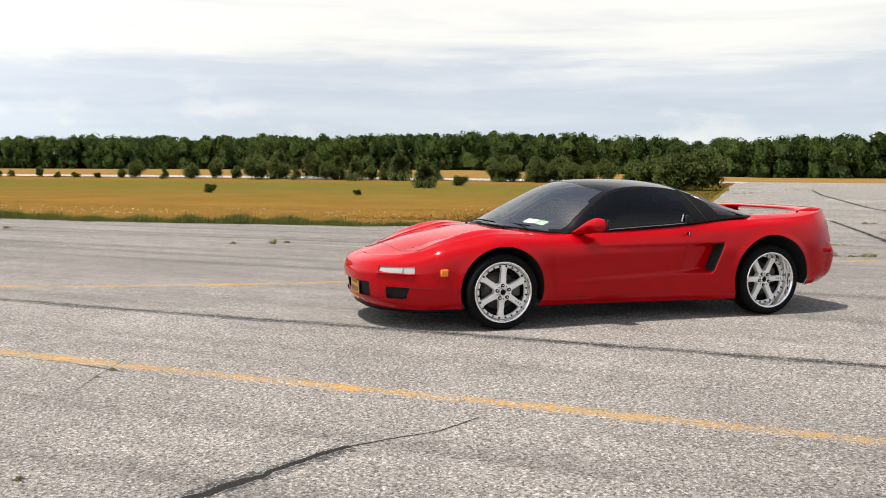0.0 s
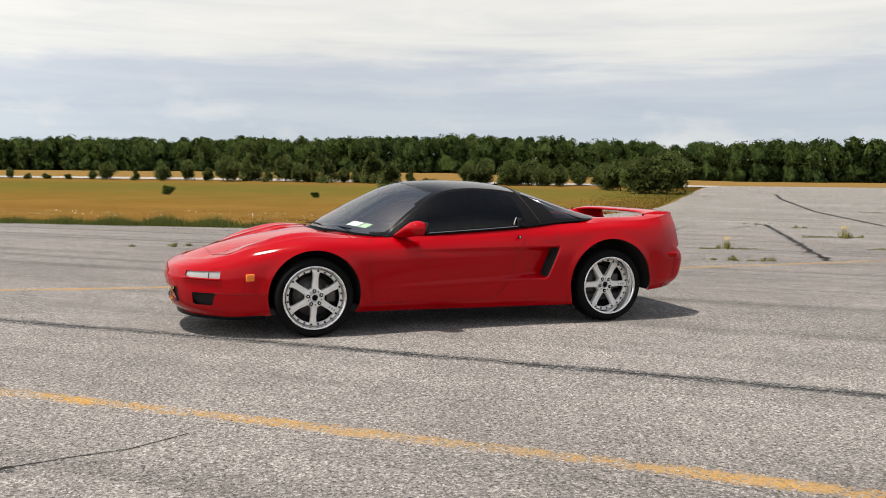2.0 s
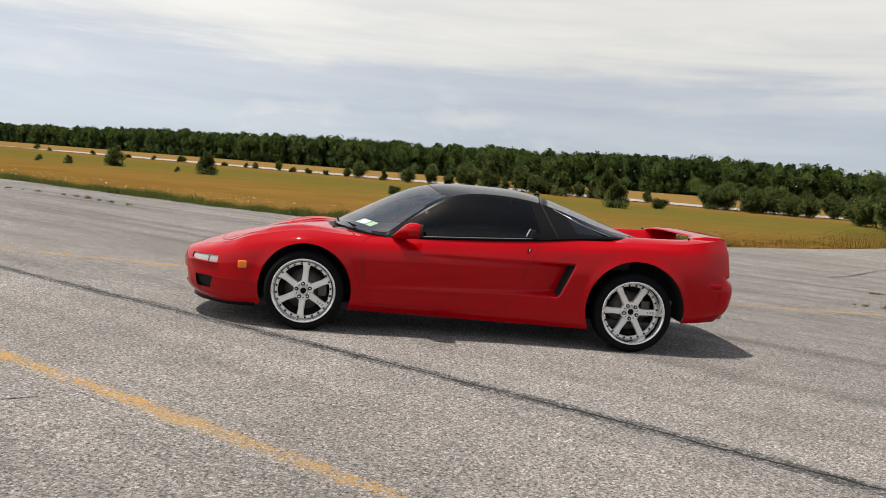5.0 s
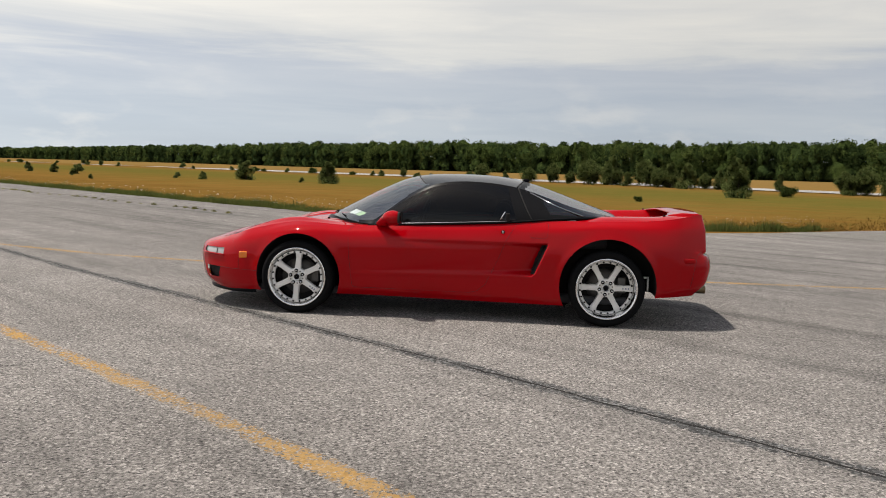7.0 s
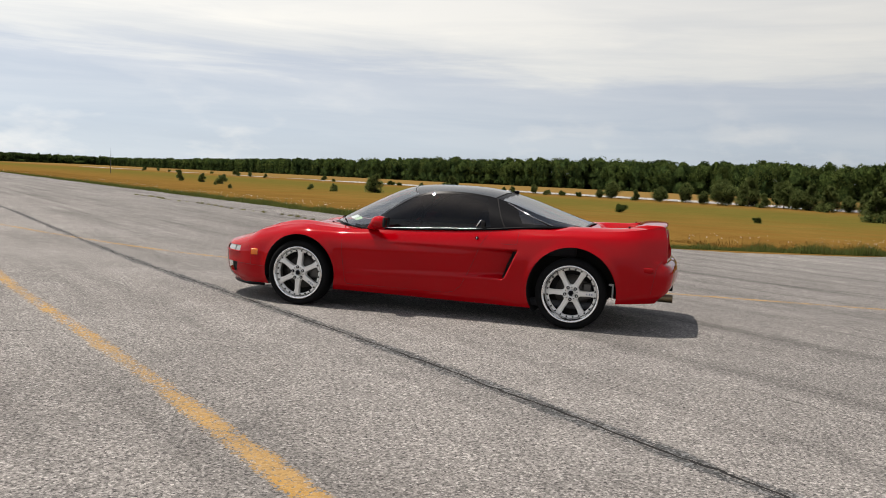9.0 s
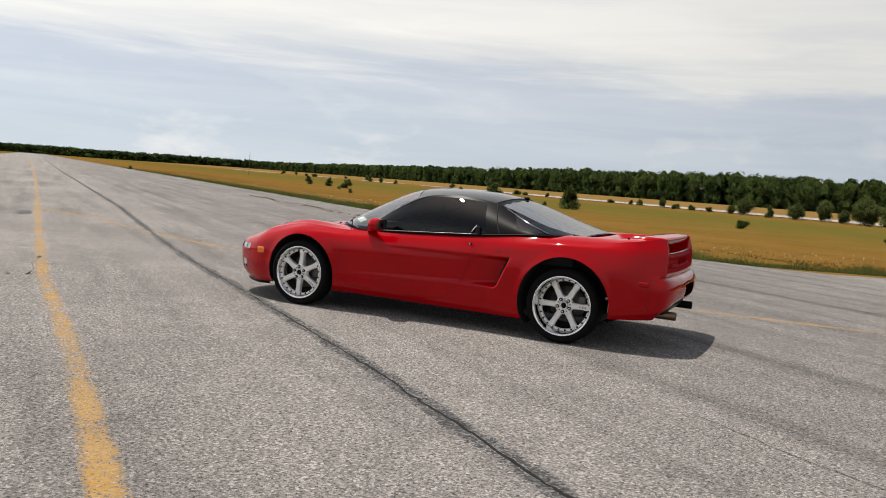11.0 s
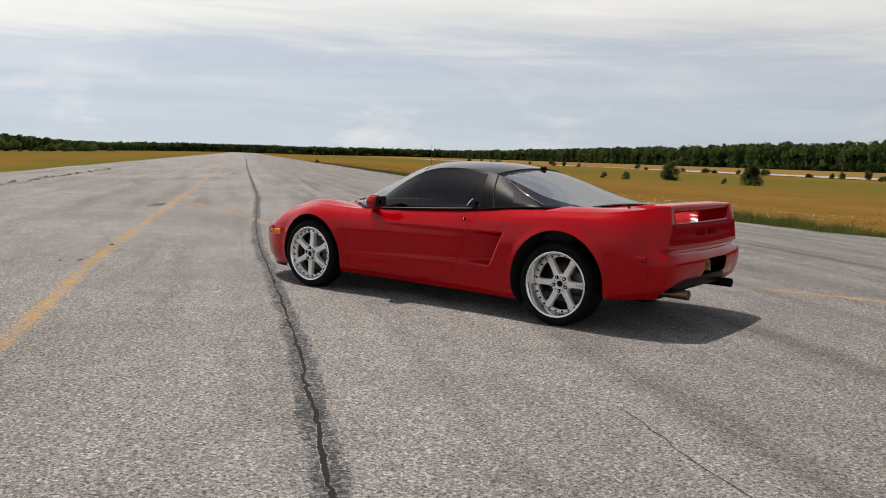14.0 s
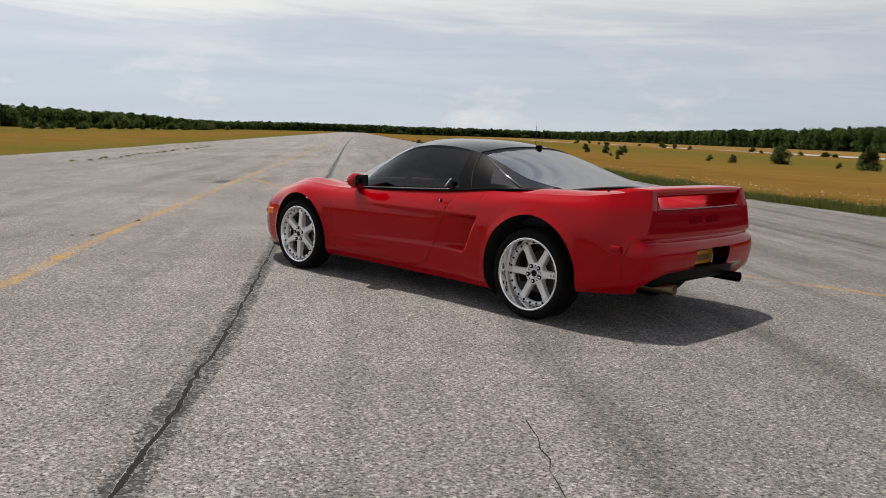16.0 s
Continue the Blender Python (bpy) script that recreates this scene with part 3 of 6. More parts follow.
for j in range(HALF.shape[0]):
    if lev[j, 0] == 0:
        continue
    x0, w0, zz = HALF[j, first_col]
    zc = HALF[j, int(np.searchsorted(S_KEY, 12.8)), 2]
    cx_, cw_ = float(np.interp(zc, [0.60, 0.79, 0.90], [2.030, 2.028, 2.000])), float(np.interp(zc, [0.60, 0.90], [0.738, 0.635]))
    for i in range(first_col, HALF.shape[1]):
        s_ = S_KEY[i]
        if s_ <= 12.8:
            u_ = (s_ - S_KEY[first_col]) / (12.8 - S_KEY[first_col])
            tx, tw = x0 + (cx_ - x0) * u_, w0 + (cw_ - w0) * (0.75 * u_ + 0.25 * u_ * u_)
        else:
            u_ = (s_ - 12.8) / 2.2
            tx, tw = cx_ + (0.008 + 0.02 * (zc < 0.7)) * (1 - (1 - u_) ** 2), cw_ * (1 - u_)
        HALF[j, i, 0] += (tx - HALF[j, i, 0]) * lev[j, 0]
        HALF[j, i, 1] += (tw - HALF[j, i, 1]) * lev[j, 0]
# the hollow that feeds the side intake, deepening towards its mouth, which lies on one slanted column of the grid
INTAKE_BACK = lambda z: 0.655 + (z - 0.39) * 0.44
gx, gw, gz = HALF[..., 0], HALF[..., 1], HALF[..., 2]
MOUTH = int(np.abs(gx[len(gx) // 2] - 0.71).argmin())
near_m = np.clip(1 - np.abs(np.arange(gx.shape[1]) - MOUTH) / 18, 0, 1)
near_m = (near_m * near_m * (3 - 2 * near_m))[None] * np.clip((gz - 0.30) / 0.08, 0, 1) * np.clip((0.73 - gz) / 0.08, 0, 1)
gx = gx + (INTAKE_BACK(gz) - gx[:, MOUTH:MOUTH + 1]) * near_m
HALF[..., 0] = gx
back = gx[:, MOUTH:MOUTH + 1]
ramp_in = np.clip((gx - (back - 0.45)) / 0.45, 0, 1)
low, high = np.interp(gx, [-0.9, 0.6], [0.345, 0.385]), np.interp(gx, [-0.9, 0.6], [0.655, 0.645])
inside = np.clip((gz - low) / 0.035, 0, 1) * np.clip((high - gz) / 0.030, 0, 1)
inside = inside * inside * (3 - 2 * inside)
depth = (0.088 * ramp_in ** 1.8 + 0.013 * np.clip((gx + 0.80) / 0.9, 0, 1)) * inside * (np.arange(gx.shape[1])[None] <= MOUTH)
# round lips of the wheel arches stand a little proud
ARCH = [(-1.260, 0.310, 0.350), (1.255, 0.322, 0.380)]
for cx, cz, r in ARCH:
    rr = np.hypot(gx - cx, gz - cz)
    depth = depth - 0.011 * np.exp(-((rr - r) / 0.035) ** 2) * (gw > 0.6)
# a soft crease along the lower door, running into the lip of the intake
crease_z = np.interp(gx, [-0.9, 0.6], [0.345, 0.388])
depth = depth - 0.006 * np.exp(-((gz - crease_z) / 0.014) ** 2) * np.clip((gx + 0.86) / 0.1, 0, 1) * np.clip((0.70 - gx) / 0.15, 0, 1)
HALF[..., 1] = gw - depth


def arch_cut(pts, keep):
    """Trims a grid round the wheel openings; the rim of each cut is pulled onto its circle."""
    q = pts.copy()
    inside = np.zeros(pts.shape[:2], bool)
    for cx, cz, r in ARCH:
        dx, dz = pts[..., 0] - cx, pts[..., 2] - cz
        rr = np.hypot(dx, dz)
        hit = (rr < r) & (pts[..., 1] > 0.55)
        grow = np.where(hit, r / np.maximum(rr, 1e-4), 1.0)
        q[..., 0], q[..., 2] = np.where(hit, cx + dx * grow, q[..., 0]), np.where(hit, cz + dz * grow, q[..., 2])
        inside |= hit
    gone = inside[:-1, :-1] & inside[1:, :-1] & inside[:-1, 1:] & inside[1:, 1:]
    return q, keep & ~gone


def grid_normals(p):
    n = np.cross(np.gradient(p, axis=0), np.gradient(p, axis=1))
    n /= np.maximum(np.linalg.norm(n, axis=2, keepdims=True), 1e-9)
    return n


def grid_part(name, pts, keep, mat, parent, label="", flip=False, sides=(-1, 1), thick=0.0, calm=0):
    """Faces of a point grid (half widths in y) as one mesh with the grid's smooth normals, on one side or both."""
    nrm = grid_normals(pts)
    for _ in range(calm):
        nrm[:, 1:-1] = (nrm[:, :-2] + 2 * nrm[:, 1:-1] + nrm[:, 2:]) / 4
        nrm[1:-1] = (nrm[:-2] + 2 * nrm[1:-1] + nrm[2:]) / 4
    nrm /= np.maximum(np.linalg.norm(nrm, axis=2, keepdims=True), 1e-9)
    rows, cols = pts.shape[:2]
    jj, ii = np.nonzero(keep)
    quad = np.stack([jj * cols + ii, jj * cols + ii + 1, (jj + 1) * cols + ii + 1, (jj + 1) * cols + ii], 1)
    used, inv = np.unique(quad, return_inverse=True)
    quad = inv.reshape(-1, 4)
    v, n = pts.reshape(-1, 3)[used], nrm.reshape(-1, 3)[used]
    vs, fs, ns, base = [], [], [], 0
    for side in sides:
        w, m = v * (1, side, 1), n * (1, side, 1)
        f = quad if side < 0 else quad[:, ::-1]
        if flip:
            f, m = f[:, ::-1], m
        vs.append(w), ns.append(m), fs.append(f + base)
        base += len(w)
    vs, ns, fs = np.concatenate(vs), np.concatenate(ns), np.concatenate(fs)
    if len(sides) == 2:
        # the halves share the points on the middle line
        link = np.arange(len(vs))
        mid_line = np.abs(v[:, 1]) < 1e-6
        link[len(v):][mid_line] = np.nonzero(mid_line)[0]
        fs = link[fs]
        ns[:len(v)][mid_line] *= (1, 0, 1)
        fs = np.array([q for q in fs if len(set(q)) == 4])
    me = bpy.data.meshes.new(name)
    me.from_pydata(vs.tolist(), [], fs.tolist())
    me.polygons.foreach_set("use_smooth", [True] * len(me.polygons))
    # turn the normals the way the faces look
    fn = np.array([tuple(q.normal) for q in me.polygons])
    agree = np.zeros(len(vs))
    for k in range(4):
        np.add.at(agree, fs[:, k], (fn * ns[fs[:, k]]).sum(1))
    ns = ns * np.where(agree < 0, -1, 1)[:, None]
    me.normals_split_custom_set_from_vertices(ns.tolist())
    ob = part(name, me, mat, parent, label)
    if thick:
        sol = ob.modifiers.new("thickness", "SOLIDIFY")
        sol.thickness, sol.offset = thick, -1
    return ob


def tube(name, path, radius, mat, parent, label="", sides=5, closed=False):
    """A thin round bar along a path of points."""
    bm = bmesh.new()
    pts = [Vector(q) for q in path]
    rings = []
    for i, q in enumerate(pts):
        a, b = pts[i - 1 if (i or closed) else 0], pts[(i + 1) % len(pts) if closed else min(i + 1, len(pts) - 1)]
        d = (b - a).normalized()
        e1 = d.orthogonal().normalized() if abs(d.z) > 0.9 else d.cross(Vector((0, 0, 1))).normalized()
        e2 = d.cross(e1)
        rings.append([bm.verts.new(q + (e1 * math.cos(t) + e2 * math.sin(t)) * radius) for t in [2 * math.pi * k / sides for k in range(sides)]])
    for i in range(len(rings) - (0 if closed else 1)):
        a, b = rings[i], rings[(i + 1) % len(rings)]
        for k in range(sides):
            bm.faces.new((a[k], a[(k + 1) % sides], b[(k + 1) % sides], b[k]))
    if not closed:
        bm.faces.new(rings[0][::-1]), bm.faces.new(rings[-1])
    bmesh.ops.recalc_face_normals(bm, faces=bm.faces)
    return part(name, bm, mat, parent, label)


def box(cx, cy, cz, sx, sy, sz, bevel=0.0, turn=None, taper=None):
    bm = bmesh.new()
    bmesh.ops.create_cube(bm, size=1)
    for q in bm.verts:
        if taper and q.co.z > 0:
            q.co.x, q.co.y = q.co.x * taper[0], q.co.y * taper[1]
        q.co = Vector((q.co.x * sx, q.co.y * sy, q.co.z * sz))
    if bevel:
        bmesh.ops.bevel(bm, geom=bm.edges[:], offset=bevel, segments=2, affect="EDGES", profile=0.6)
    bm.transform(Matrix.Translation((cx, cy, cz)) @ (turn if turn else Matrix()))
    return bm


def lathe(profile, steps=64, centre=(0, 0, 0)):
    """Turns a profile of (y, radius) about the y axis."""
    bm = bmesh.new()
    rings = []
    for y, r in profile:
        rings.append([bm.verts.new((centre[0] + r * math.cos(t), centre[1] + y, centre[2] + r * math.sin(t)))
                      for t in [2 * math.pi * k / steps for k in range(steps)]])
    for a, b in zip(rings, rings[1:]):
        for k in range(steps):
            bm.faces.new((a[k], a[(k + 1) % steps], b[(k + 1) % steps], b[k]))
    bmesh.ops.recalc_face_normals(bm, faces=bm.faces)
    return bm


car = new("sports_car")
tagged(car, "low red coupe with black roof, pop-up headlamps and six-spoke silver wheels", "car")

SKIN, KEEP = arch_cut(HALF, np.ones((HALF.shape[0] - 1, HALF.shape[1] - 1), bool))
mid = (HALF[:-1, :-1] + HALF[1:, 1:]) / 2
fx, fw, fz = mid[..., 0], mid[..., 1], mid[..., 2]
fs_ = np.broadcast_to((S_KEY[:-1] + S_KEY[1:]) / 2, fx.shape)
level = np.broadcast_to(((np.arange(HALF.shape[0] - 1) + 0.5) / SUB)[:, None], fx.shape)
door_front = -0.846 + (0.71 - fz) * 0.08
door_rear = np.interp(fz, [0.20, 0.30, 0.55, 0.80], [0.20, 0.285, 0.40, 0.523])
is_door = (fx > door_front) & (fx < door_rear) & (level > 1.0)
is_front = (fs_ < 4.6) & (fx < -1.36) & (fz < 0.435 + 0.0 * fx)
is_rear = (fx > 1.60) & (level < 5.0)
is_lamp = (fs_ > 12.84) & (level > 5.15) & (fz < 0.785)
is_sill = (level <= 1.0) & ~is_front & ~is_rear
is_fender = (fx <= door_front) & ~is_front & ~is_sill
# openings in the nose: two lower ducts and the middle mouth
mouth = (fs_ < 1.45) & (level > 1.2) & (level < 2.45)
duct = (fs_ > 2.12) & (fs_ < 2.80 + 0.12 * (level - 1.8)) & (level > 1.25) & (level < 2.3)
# lamps set into the nose
lampf = (fs_ > 1.86) & (fs_ < 3.0) & (level > 3.6 + 0.25 * (fs_ < 2.0)) & (level < 4.65)
col = np.broadcast_to(np.arange(fx.shape[1])[None], fx.shape)
scoop = (col <= MOUTH) & (col > MOUTH - 2) & (fz > 0.395) & (fz < 0.637)
hole = mouth | duct | lampf
plate_hole = (fx > 1.9) & (fw < 0.235) & (fz > 0.40) & (fz < 0.53)
quarter = KEEP & ~(is_door | is_front | is_rear | is_lamp | is_sill | is_fender) & ~scoop
grid_part("front_bumper", SKIN, KEEP & is_front & ~hole, M_RED, car)
for sd in (-1, 1):
    grid_part("front_fender", SKIN, KEEP & is_fender & ~hole, M_RED, car, sides=(sd,))
    grid_part("door", SKIN, KEEP & is_door & ~scoop, M_RED, car, sides=(sd,))
    grid_part("side_sill", SKIN, KEEP & is_sill, M_RED, car, sides=(sd,))
    grid_part("rear_fender", SKIN, quarter, M_RED, car, sides=(sd,))
    grid_part("side_intake", SKIN, KEEP & scoop, M_GAP, car, "black mouth of the side air intake", sides=(sd,))
for sd in (-1, 1):
    # the dark wedge of the intake mouth, wide at the top and pointed below
    bm = bmesh.new()
    wedge = []
    for iz in range(15):
        z = 0.40 + 0.238 * iz / 14
        r = int(np.abs(HALF[:, MOUTH - 1, 2] - z).argmin())
        line_x, line_w = HALF[r, MOUTH - 40:MOUTH, 0], HALF[r, MOUTH - 40:MOUTH, 1]
        x1 = line_x[-1]
        x0 = x1 - 0.017 * min(1, iz / 7) ** 0.7
        wedge.append([bm.verts.new((x, sd * (float(np.interp(x, line_x, line_w)) + 0.003), z)) for x in np.linspace(x0, x1, 6)])
    for a, b in zip(wedge, wedge[1:]):
        for i in range(5):
            bm.faces.new((a[i], a[i + 1], b[i + 1], b[i]))
    part("intake_mouth", bm, M_GAP, car, "black opening of the side air intake")
grid_part("rear_bumper", SKIN, KEEP & is_rear & ~plate_hole, M_RED, car)
grid_part("tail_light", SKIN, KEEP & is_lamp, M_TAIL, car, "dark red tail light band across the tail")
# recessed backs of the nose openings
INNER = HALF.copy()
INNER[..., 0] += 0.05


def grown(mask, n=2):
    for _ in range(n):
        g = mask.copy()
        g[1:] |= mask[:-1]
        g[:-1] |= mask[1:]
        g[:, 1:] |= mask[:, :-1]
        g[:, :-1] |= mask[:, 1:]
        mask = g
    return mask


grid_part("grille", INNER, grown(mouth | duct, 9), M_GAP, car, "black openings in the front bumper")
INNER[..., 0] -= 0.038
for sd in (-1, 1):
    grid_part("front_lamp", INNER, grown(lampf, 1), M_LAMP, car, "clear front indicator and parking lamp", sides=(sd,))

# ---- bonnet, fender tops and rear deck: from the shoulder line to the middle ----
RIM = HALF[-1]
NACROSS = 30


def top_surface(s0, s1, centre_z, bumps):
    """Rows from the shoulder inward to the middle line; bumps adds to the height."""
    sel = RIM[(S_KEY >= s0) & (S_KEY <= s1)]
    q = np.linspace(0, 1, NACROSS)[:, None]
    w = sel[None, :, 1] * (1 - q)
    x = np.broadcast_to(sel[None, :, 0], w.shape)
    zc = knots(centre_z, sel[:, 0])[None]
    ease = q * q * (3 - 2 * q) * 0.6 + 0.4 * (1 - (1 - q) ** 2)
    z = sel[None, :, 2] + (zc - sel[None, :, 2]) * ease
    return np.stack([x, w, z + bumps(x, w, q)], 2)


def front_bumps(x, w, q):
    crown = 0.045 * np.exp(-((w - 0.66) / 0.10) ** 2) * np.exp(-((x + 1.48) / 0.34) ** 2) + 0.012 * np.exp(-((w - 0.70) / 0.08) ** 2) * np.exp(-((x + 1.1) / 0.25) ** 2)
    rise = 0.014 * np.exp(-((w - 0.50) / 0.07) ** 2) * np.clip((x + 1.7) / 0.35, 0, 1)
    # the bonnet lies a little lower than the fenders, with a sharp step along its edge
    side = np.interp(x, [-2.0, -1.55, -1.2, -0.93], [0.40, 0.465, 0.52, 0.56])
    step = -0.016 * np.clip((side + 0.012 - w) / 0.035, 0, 1) * np.exp(-np.clip(side - w, 0, 1) / 0.16) * np.clip((x + 2.05) / 0.3, 0, 1) * np.clip((-0.98 - x) / 0.2, 0, 1)
    return (crown + rise) * np.minimum(1, q * 6) + step


def rear_bumps(x, w, q):
    return -0.045 * np.clip((0.66 - w) / 0.06, 0, 1) * np.clip((x - 1.30) / 0.25, 0, 1) * np.clip((1.96 - x) / 0.1, 0, 1)


FRONT_TOP = top_surface(0.0, 6.6, [(-2.20, .557), (-2.0, .628), (-1.8, .682), (-1.6, .722), (-1.4, .752), (-1.15, .782), (-0.5, .81)], front_bumps)
REAR_TOP = top_surface(8.6, 15.0, [(0.6, .82), (1.1, .855), (1.25, .862), (1.45, .82), (1.65, .79), (1.85, .785), (1.99, .79)], rear_bumps)
# the sunken deck ahead of the wing is flat between steep sides
rx, rw_ = REAR_TOP[..., 0], REAR_TOP[..., 1]
flat = np.clip((rw_ - 0.51 - 0.06 * np.clip((1.7 - rx) / 0.4, 0, 1)) / 0.10, 0, 1)
flat = flat * flat * (3 - 2 * flat)
floor_z = knots([(1.1, .86), (1.3, .852), (1.5, .80), (1.7, .785), (1.9, .783), (2.03, .79)], rx)
# from the shoulder's edge the fender tops climb a little to a rounded ridge beside it
ridge_z = knots([(0.9, .845), (1.1, .862), (1.25, .870), (1.62, .880), (1.78, .896), (1.95, .900), (2.03, .80)], rx)
climb = np.clip((rw_[:1] - rw_) / 0.13, 0, 1)
REAR_TOP[..., 2] += (REAR_TOP[:1, :, 2] + (np.maximum(ridge_z, REAR_TOP[:1, :, 2]) - REAR_TOP[:1, :, 2]) * (1 - (1 - climb) ** 1.7) - REAR_TOP[..., 2]) * np.clip((rx - 0.95) / 0.25, 0, 1)
edge_z = REAR_TOP[..., 2].copy()
turn_in = np.clip((rx - 1.22) / 0.2, 0, 1)
REAR_TOP[..., 2] += (floor_z + (edge_z - floor_z) * flat - REAR_TOP[..., 2]) * turn_in
m = (FRONT_TOP[:-1, :-1] + FRONT_TOP[1:, 1:]) / 2
COWL = [(0.0, -1.13), (0.25, -1.10), (0.45, -1.015), (0.62, -0.865), (0.72, -0.70), (0.9, -0.66)]
cowl_x = knots(COWL, m[..., 1])
is_cowl = (m[..., 0] > cowl_x - 0.045) & (m[..., 1] < 0.70)
hood_edge = knots([(-2.0, 0.40), (-1.55, 0.465), (-1.2, 0.52), (-0.9, 0.56)], m[..., 0])
pop = (m[..., 1] > hood_edge) & (m[..., 1] < 0.575 + (m[..., 0] + 1.88) * 0.3) & (m[..., 0] > -1.93) & (m[..., 0] < -1.54)
is_hood = (m[..., 1] < hood_edge) & (m[..., 0] > -1.98) & ~is_cowl & ~pop
body = grid_part("nose_panel", FRONT_TOP, ~is_cowl & ~is_hood & ~pop & (m[..., 0] < -1.80), M_RED, car)
grid_part("bonnet", FRONT_TOP, is_hood, M_RED, car)
for sd in (-1, 1):
    grid_part("headlamp_cover", FRONT_TOP, pop, M_RED, car, "closed pop-up headlamp cover", sides=(sd,))
    grid_part("fender_top", FRONT_TOP, ~is_cowl & ~is_hood & ~pop & (m[..., 0] >= -1.80), M_RED, car, sides=(sd,))
grid_part("cowl", FRONT_TOP, is_cowl, M_TRIM, car, "black cowl below the windscreen")
m = (REAR_TOP[:-1, :-1] + REAR_TOP[1:, 1:]) / 2
grid_part("rear_deck", REAR_TOP, (m[..., 0] > 1.16) | (m[..., 1] > 0.70), M_RED, car)

# ---- cabin above the belt ----
XS = np.unique(np.concatenate([np.linspace(-1.13, -0.70, 20), np.linspace(-0.70, 1.33, 114)]))
RAIL_W = [(-1.13, .001), (-1.10, .25), (-1.015, .45), (-.865, .62), (-.70, .715), (-.5, .668), (-.3, .605), (-.16, .567), (.1, .555), (.4, .55), (.6, .56), (.8, .585), (1.0, .615), (1.33, .56)]
RAIL_Z = [(-1.13, .795), (-1.015, .785), (-.865, .768), (-.70, .75), (-.5, .89), (-.3, 1.03), (-.16, 1.10), (.1, 1.122), (.4, 1.102), (.6, 1.058), (.8, .992), (1.0, .922), (1.33, .860)]
TOP_Z = [(-1.13, .796), (-.893, .925), (-.652, 1.048), (-.458, 1.132), (-.31, 1.165), (-.16, 1.176), (.09, 1.178), (.34, 1.168), (.545, 1.134), (.753, 1.074), (1.07, .962), (1.33, .872)]
BELT_W = [(-.70, .745), (-.2, .778), (.45, .785), (.9, .775), (1.33, .62)]
BELT_Z = [(-.70, .742), (-.2, .768), (.45, .805), (.9, .845), (1.33, .860)]


def eased(pairs, passes):
    """The same line with its bends softened, so that reflections run smoothly over the glass."""
    x = np.linspace(pairs[0][0], pairs[-1][0], 160)
    y = knots(pairs, x)
    soft = np.clip((x + 0.62) / 0.2, 0, 1)
    for _ in range(passes):
        step_ = np.zeros_like(y)
        step_[1:-1] = (y[:-2] - 2 * y[1:-1] + y[2:]) / 4
        y = y + step_ * soft
    return list(zip(x.tolist(), y.tolist()))


RAIL_W, RAIL_Z, TOP_Z = eased(RAIL_W, 60), eased(RAIL_Z, 60), eased(TOP_Z, 60)
rw, rz, tz = knots(RAIL_W, XS), knots(RAIL_Z, XS), knots(TOP_Z, XS)
q = np.linspace(0, 1, 26)[:, None]
UPPER = np.stack([np.broadcast_to(XS, (26, len(XS))), rw * (1 - q), rz + (tz - rz) * (1 - (1 - q) ** 2.2)], 2)
cab = XS >= -0.70
q = np.linspace(0, 1, 18)[:, None]
# the pillar lines slant: columns lean back towards the belt
lean_back = knots([(-0.70, 0.0), (0.0, 0.0), (0.37, 0.07), (0.57, 0.13), (0.8, 0.10), (1.33, 0.0)], XS[cab])
XC = XS[cab] + lean_back * (1 - q)
bw, bz, rwc, rzc = knots(BELT_W, XC), knots(BELT_Z, XC), knots(RAIL_W, XC), knots(RAIL_Z, XC)
bulge = 0.030 * np.sin(np.pi * q) * np.clip((rzc - bz) / 0.3, 0, 1)
SIDE = np.stack([XC, bw + (rwc - bw) * q ** 1.15 + bulge, bz + (rzc - bz) * q], 2)

m = (UPPER[:-1, :-1] + UPPER[1:, 1:]) / 2
ux, uw = m[..., 0], m[..., 1]
head_x = -0.36 + 0.14 * (uw / 0.57) ** 2
edge = np.clip(knots(RAIL_W, ux) - uw, 0, 1)
is_wind = (ux < head_x) & ((edge > 0.038) | (ux < -0.80))
hatch_x = 0.52 + 0.05 * (1 - (uw / 0.55) ** 2)
is_hatch = (ux > hatch_x) & (ux < 1.31)
grid_part("windscreen", UPPER, is_wind, M_WIND, car, "clear raked windscreen", calm=20).visible_shadow = False
grid_part("hatch_glass", UPPER, is_hatch & (ux > hatch_x + 0.05), M_HATCH, car, "tinted wraparound rear glass", calm=60)
grid_part("roof", UPPER, ~is_wind & ~is_hatch & (ux >= head_x - 0.02) & (ux < 1.0), M_BLACK, car, "glossy black roof panel", calm=20)
for sd in (-1, 1):
    grid_part("windscreen_frame", UPPER, ~is_wind & (ux < head_x - 0.02), M_BLACK, car, "black windscreen pillar", sides=(sd,))
grid_part("hatch_frame", UPPER, is_hatch & (ux <= hatch_x + 0.05), M_TRIM, car, "black border of the rear glass")
grid_part("hatch_seal", UPPER, ux >= 1.31, M_TRIM, car, "black seal at the foot of the rear glass")
m = (SIDE[:-1, :-1] + SIDE[1:, 1:]) / 2
sx, sz = m[..., 0], m[..., 2]
sq = np.broadcast_to(((np.arange(17) + 0.5) / 17)[:, None], sx.shape)
bx = np.broadcast_to(((XS[cab][:-1] + XS[cab][1:]) / 2)[None], sx.shape)
is_win = (bx > -0.655) & (bx < 0.425) & (sq > 0.05) & (sq < 0.93)
is_qglass = (bx > 0.695) & (bx < 1.22) & (sq > 0.22)
